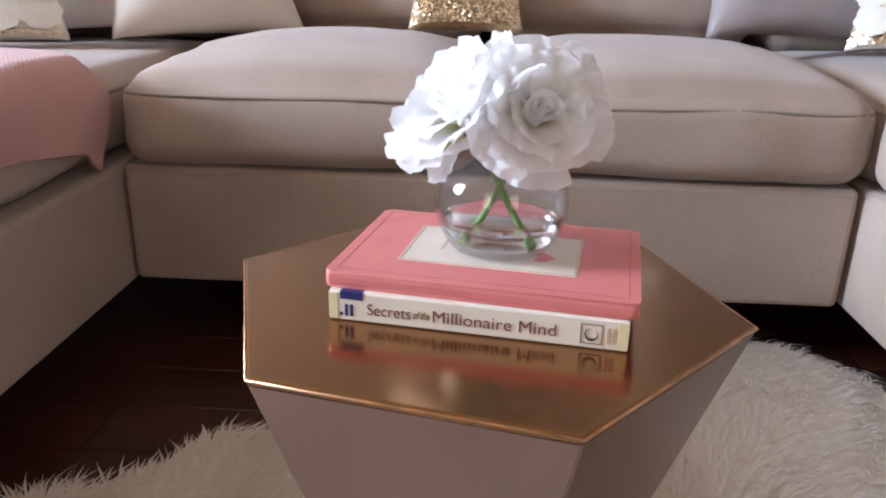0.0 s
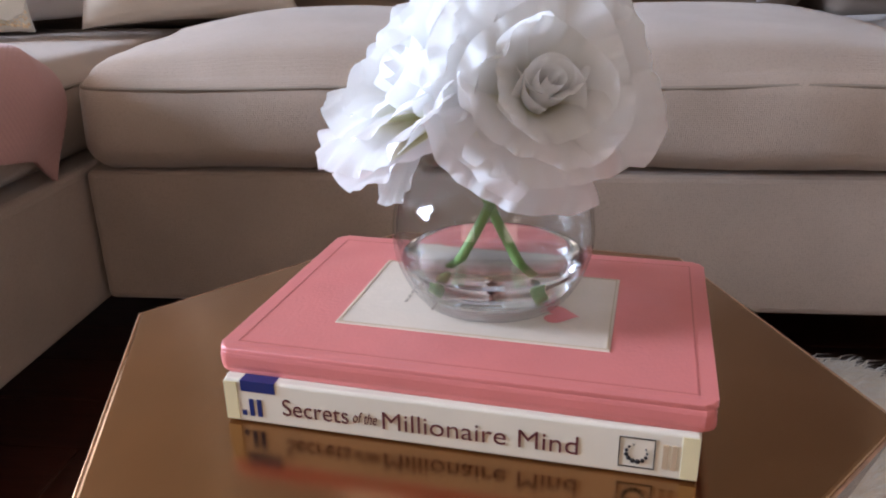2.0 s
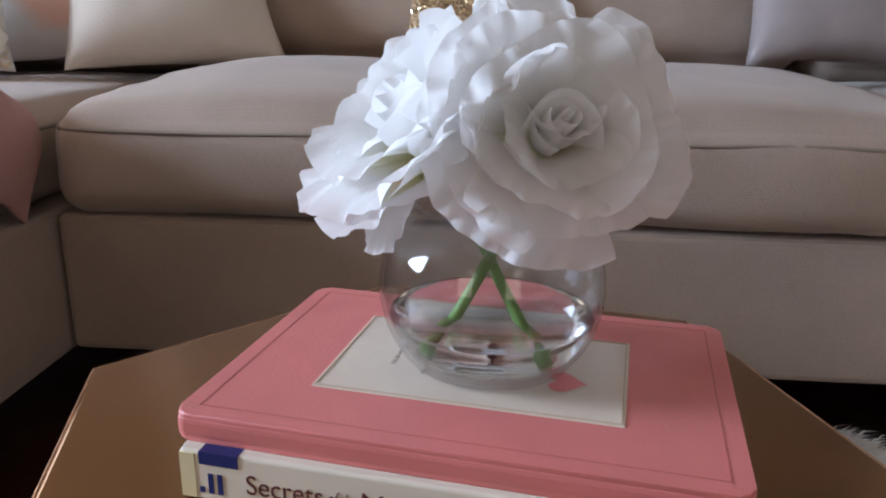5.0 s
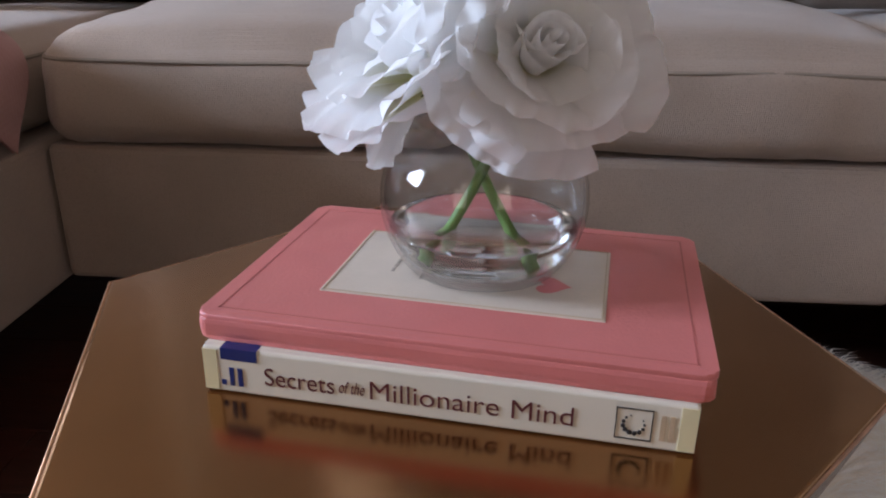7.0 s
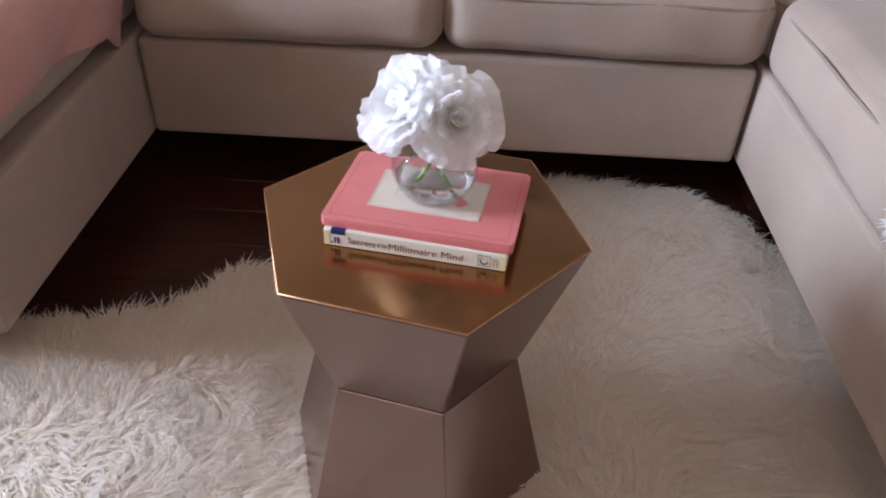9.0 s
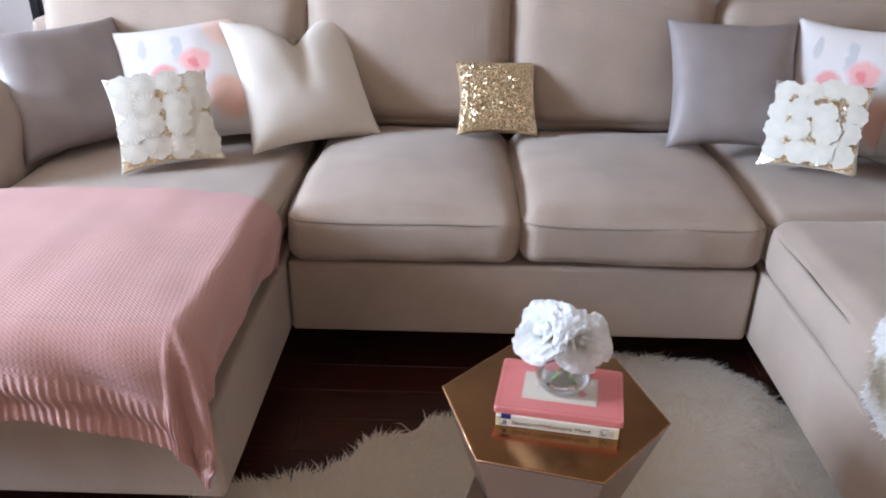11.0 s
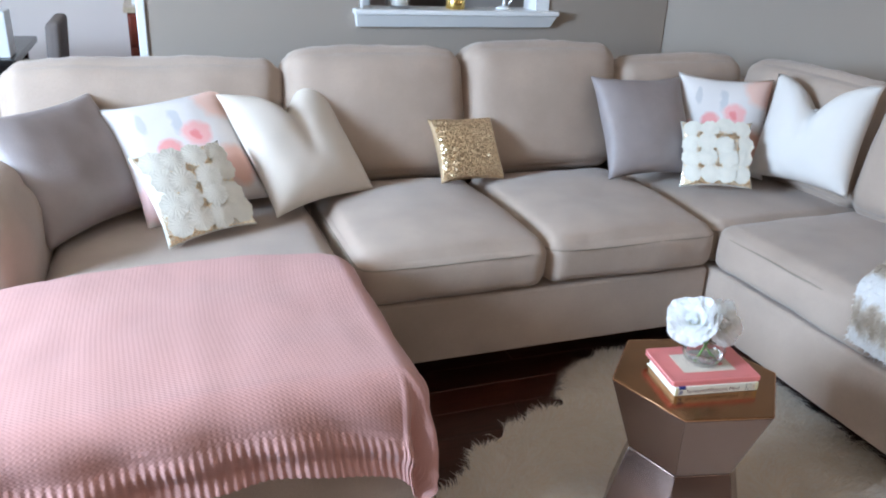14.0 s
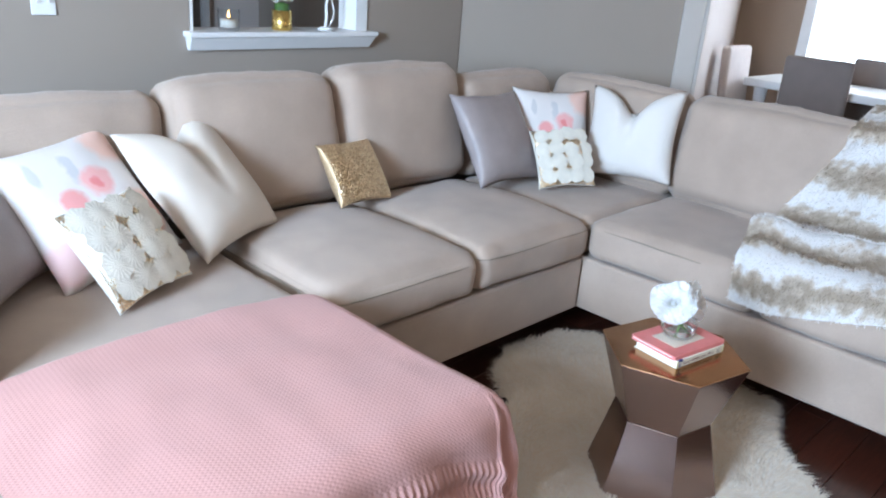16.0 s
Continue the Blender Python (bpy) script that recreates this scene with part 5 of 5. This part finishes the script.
fr = thing("picture_frame", pose(-1.20, 4.02, 0.923, -8, 0, 0), "small white picture frame on the worktop", "picture frame")
part("frame", span(-0.06, 0.07, -0.008, 0.008, 0, 0.25, 0.004), WHITE_TRIM, fr)
part("picture", span(-0.04, 0.05, -0.011, -0.0085, 0.03, 0.22, 0), PAINT_BLUSH, fr)


def parsons_chair(m, label, cloth, legs, group, wide=0.46, top=1.04):
    ch = thing("dining_chair", m, label, "chair", group)
    bm = box((wide, 0.07, top - 0.44), (0, 0.20, (top + 0.44) / 2), 0.025, 3)
    for v in bm.verts:
        v.co.y += 0.10 * max(0, v.co.z - 0.5) ** 1.4
    part("backrest", bm, cloth, ch)
    part("seat", box((wide, 0.46, 0.10), (0, 0, 0.44), 0.02, 3), cloth, ch)
    for x in (0.03 - wide / 2, wide / 2 - 0.03):
        for y in (-0.19, 0.20):
            part("leg", box((0.04, 0.04, 0.40), (x, y, 0.2), 0.004), legs, ch)
    return ch


PALE_CLOTH = material("blush_white_upholstery", (0.74, 0.66, 0.63), 0.85, vary=0.04, scale=10, bump=0.2, bump_scale=300)
parsons_chair(pose(-1.85, 3.30, 0, 0, 0, -90), "grey upholstered dining chair in the breakfast room", GREY_CLOTH, BLACK_METAL, "breakfast chairs", 0.46, 0.92)
bt = thing("breakfast_table", pose(-2.17, 3.43, 0), "dark breakfast table in the next room", "table")
part("tabletop", box((0.75, 0.9, 0.035), (0, 0, 0.735), 0.006), BLACK_METAL, bt)
for x in (-0.3, 0.3):
    for y in (-0.38, 0.38):
        part("leg", box((0.05, 0.05, 0.718), (x, y, 0.359), 0.004), BLACK_METAL, bt)
bx = thing("tissue_box", pose(-1.97, 3.13, 0.753), "white printed box standing on the breakfast table", "box")
part("carton", box((0.30, 0.18, 0.22), (0, 0, 0.11), 0.006), WHITE_TRIM, bx)
for i in range(3):
    part("printed_bar", box((0.03, 0.002, 0.05), (-0.09 + 0.08 * i, -0.0915, 0.14), 0), GREY_CLOTH, bx)
jar = thing("glass_jar", pose(-2.35, 3.18, 0.753), "clear glass jar with orange and yellow sweets", "jar")
part("glass_body", lathe([(0, 0), (0.06, 0), (0.065, 0.02), (0.065, 0.14), (0.05, 0.16), (0.047, 0.16), (0.060, 0.138), (0.060, 0.022), (0, 0.01)], 24), VASE_GLASS, jar)
part("contents", lathe([(0, 0.012), (0.055, 0.02), (0.056, 0.10), (0, 0.11)], 16), material("orange_sweets", (0.80, 0.32, 0.06), 0.5, vary=0.4, scale=60), jar)

# things on the pass-through sill
SZ = OZ0 + 0.0185
cnd = thing("candle", pose(-0.070, WY + 0.03, SZ), "lit candle in a faceted clear glass holder", "candle")
part("holder", lathe([(0, 0), (0.043, 0), (0.047, 0.01), (0.047, 0.088), (0.044, 0.088), (0.043, 0.012), (0, 0.010)], 12), VASE_GLASS, cnd)
part("wax", lathe([(0, 0.0125), (0.038, 0.0125), (0.038, 0.045), (0, 0.043)], 24), IVORY, cnd)
part("wick", tube([(0, 0, 0.042), (0.001, 0, 0.054)], 0.001, 6), INK, cnd)
part("flame", lathe([(0, 0.05), (0.006, 0.058), (0.005, 0.068), (0, 0.084)], 12), FLAME, cnd, "small orange flame")
pot = thing("brass_pot", pose(0.205, WY + 0.03, SZ), "brushed brass pot on the sill", "pot")
part("pot_body", lathe([(0, 0), (0.044, 0), (0.046, 0.003), (0.046, 0.088), (0.043, 0.088), (0.042, 0.01), (0, 0.008)], 32), BRASS, pot)
bq = thing("white_flower_bunch", pose(0.205, WY + 0.03, SZ + 0.085), "bunch of small white blossoms in the brass pot", "flowers", kind="")
bmesh_petals = [petal_mesh(0.03, 0.03, 20, 80, 0.4, 0.002, s) for s in (1, 5, 9)]
for me in bmesh_petals:
    me.materials.append(PETAL)
rng = random.Random(2)
for i in range(60):
    p = new("petal", bmesh_petals[i % 3])
    p.parent = bq
    a, e = rng.uniform(0, 6.28), rng.uniform(0.1, 1.35)
    c = Vector((0.04 * math.cos(a) * math.sin(e), 0.04 * math.sin(a) * math.sin(e), 0.03 + 0.05 * math.cos(e)))
    p.matrix_basis = Matrix.Translation(c) @ Euler((rng.uniform(-1, 1), rng.uniform(-1, 1), rng.uniform(0, 6))).to_matrix().to_4x4()
part("stalks", lathe([(0, -0.06), (0.03, -0.06), (0.035, 0.03), (0, 0.04)], 10), LEAF, bq)
orn = thing("sill_ornament", pose(0.455, WY + 0.03, SZ), "slim white and silver ornament on a round foot", "ornament")
part("foot", lathe([(0, 0), (0.036, 0), (0.038, 0.006), (0.02, 0.014), (0, 0.016)], 24), WHITE_TRIM, orn)
part("upright", tube([(0, 0, 0.012), (0.006, 0, 0.06), (0.002, 0, 0.12), (0.02, 0, 0.17), (0.035, 0, 0.20)], [0.008, 0.007, 0.007, 0.006, 0.004], 10), WHITE_TRIM, orn)
part("arc", tube([(0.02, 0, 0.012), (0.045, 0, 0.05), (0.05, 0, 0.09), (0.03, 0, 0.15)], 0.004, 8), material("brushed_silver", (0.7, 0.7, 0.7), 0.3, metal=1.0), orn)
# kitchen beyond the opening
ov = thing("wall_oven", pose(-0.25, 3.76, 0), "black glass wall oven in a white surround", "oven")
part("surround", span(-0.36, 0.44, 0.02, 0.62, 0, 2.25, 0.006), WHITE_TRIM, ov)
part("door", span(-0.34, 0.30, -0.012, 0.018, 0.78, 1.75, 0.008), BLACK_METAL, ov)
part("handle", tube([(-0.28, -0.04, 1.70), (0.24, -0.04, 1.70)], 0.01, 8), WHITE_TRIM, ov)
fg = thing("kitchen_door", pose(0.80, 4.56, 0), "grey-brown panelled kitchen door", "door")
part("leaf", span(-0.20, 0.22, -0.02, 0.03, 0, 2.05, 0.004), GREY_CLOTH, fg)
part("casing", span(-0.27, -0.205, -0.03, 0.03, 0, 2.1, 0.004), WHITE_TRIM, fg)
part("casing", span(0.225, 0.29, -0.03, 0.03, 0, 2.1, 0.004), WHITE_TRIM, fg)

# dining room furniture
dt = thing("dining_table", pose(4.25, 0.90, 0.03), "white dining table near the window", "table")
part("tabletop", box((0.64, 1.54, 0.06), (0, 0, 0.74), 0.01), WHITE_TRIM, dt)
for x in (-0.23, 0.23):
    for y in (-0.66, 0.66):
        part("leg", lathe([(0, -0.03), (0.03, -0.03), (0.035, 0.1), (0.05, 0.45), (0.035, 0.5), (0.05, 0.71), (0, 0.71)], 16), WHITE_TRIM, dt).location = (x, y, 0)
parsons_chair(pose(3.95, 1.53, 0, 0, 0, 2), "pale blush upholstered dining chair at the table's end", PALE_CLOTH, BLACK_METAL, "dining chairs", 0.42, 1.02)
parsons_chair(pose(3.94, 1.10, 0, 0, 0, 97), "grey-brown upholstered dining chair with a straight back", GREY_CLOTH, BLACK_METAL, "dining chairs", 0.44, 1.02)
parsons_chair(pose(4.45, 0.94, 0, 0, 0, -90), "grey-brown upholstered dining chair by the window", GREY_CLOTH, BLACK_METAL, "dining chairs", 0.42, 0.99)

# white blossoms lying on the fur throw
bs = thing("white_blossom", pose(1.15, -0.03, 0.625), "ruffled white fabric blossom resting on the fur throw", "flower")
for i in range(18):
    p = new("petal", bmesh_petals[i % 3])
    p.parent = bs
    p.matrix_basis = Matrix.Rotation(i * 2.4, 4, "Z") @ Matrix.Rotation(0.06 * i, 4, "Y") @ Matrix.Scale(1.6, 4)

# ---- floor boards, last ----
bw = 0.125
plank = bpy.data.meshes.new("plank")
bmp = box((1.2, bw - 0.0016, 0.012), (0, 0, -0.006), 0.0012, 1)
bmp.to_mesh(plank)
bmp.free()
plank.materials.append(WOOD)
for row in range(18):
    y = -1.0 + bw * (row + 0.5)
    shift = (row * 0.437) % 1.2
    for col in range(4):
        x = -2.4 + shift + 1.2 * col
        p = new("plank", plank)
        p.parent = floor
        p.location = (x, y, 0)
        p.scale = (0.9985, 1, 1)
big = []
for row in range(-26, 34):
    y = -1.0 + bw * (row + 0.5)
    if row in range(18):
        big.append(span(2.4 + (row * 0.437) % 1.2 - 1.2 + 0.6, 5.1, y - bw / 2 + 0.0008, y + bw / 2 - 0.0008, -0.012, -0.0004, 0))
        big.append(span(-4.4, -3.0 + (row * 0.437) % 1.2 - 0.0, y - bw / 2 + 0.0008, y + bw / 2 - 0.0008, -0.012, -0.0004, 0))
    else:
        big.append(span(-4.4, 5.1, y - bw / 2 + 0.0008, y + bw / 2 - 0.0008, -0.012, -0.0004, 0))
part("planks", joined(*big), WOOD, floor, "", "stuff")
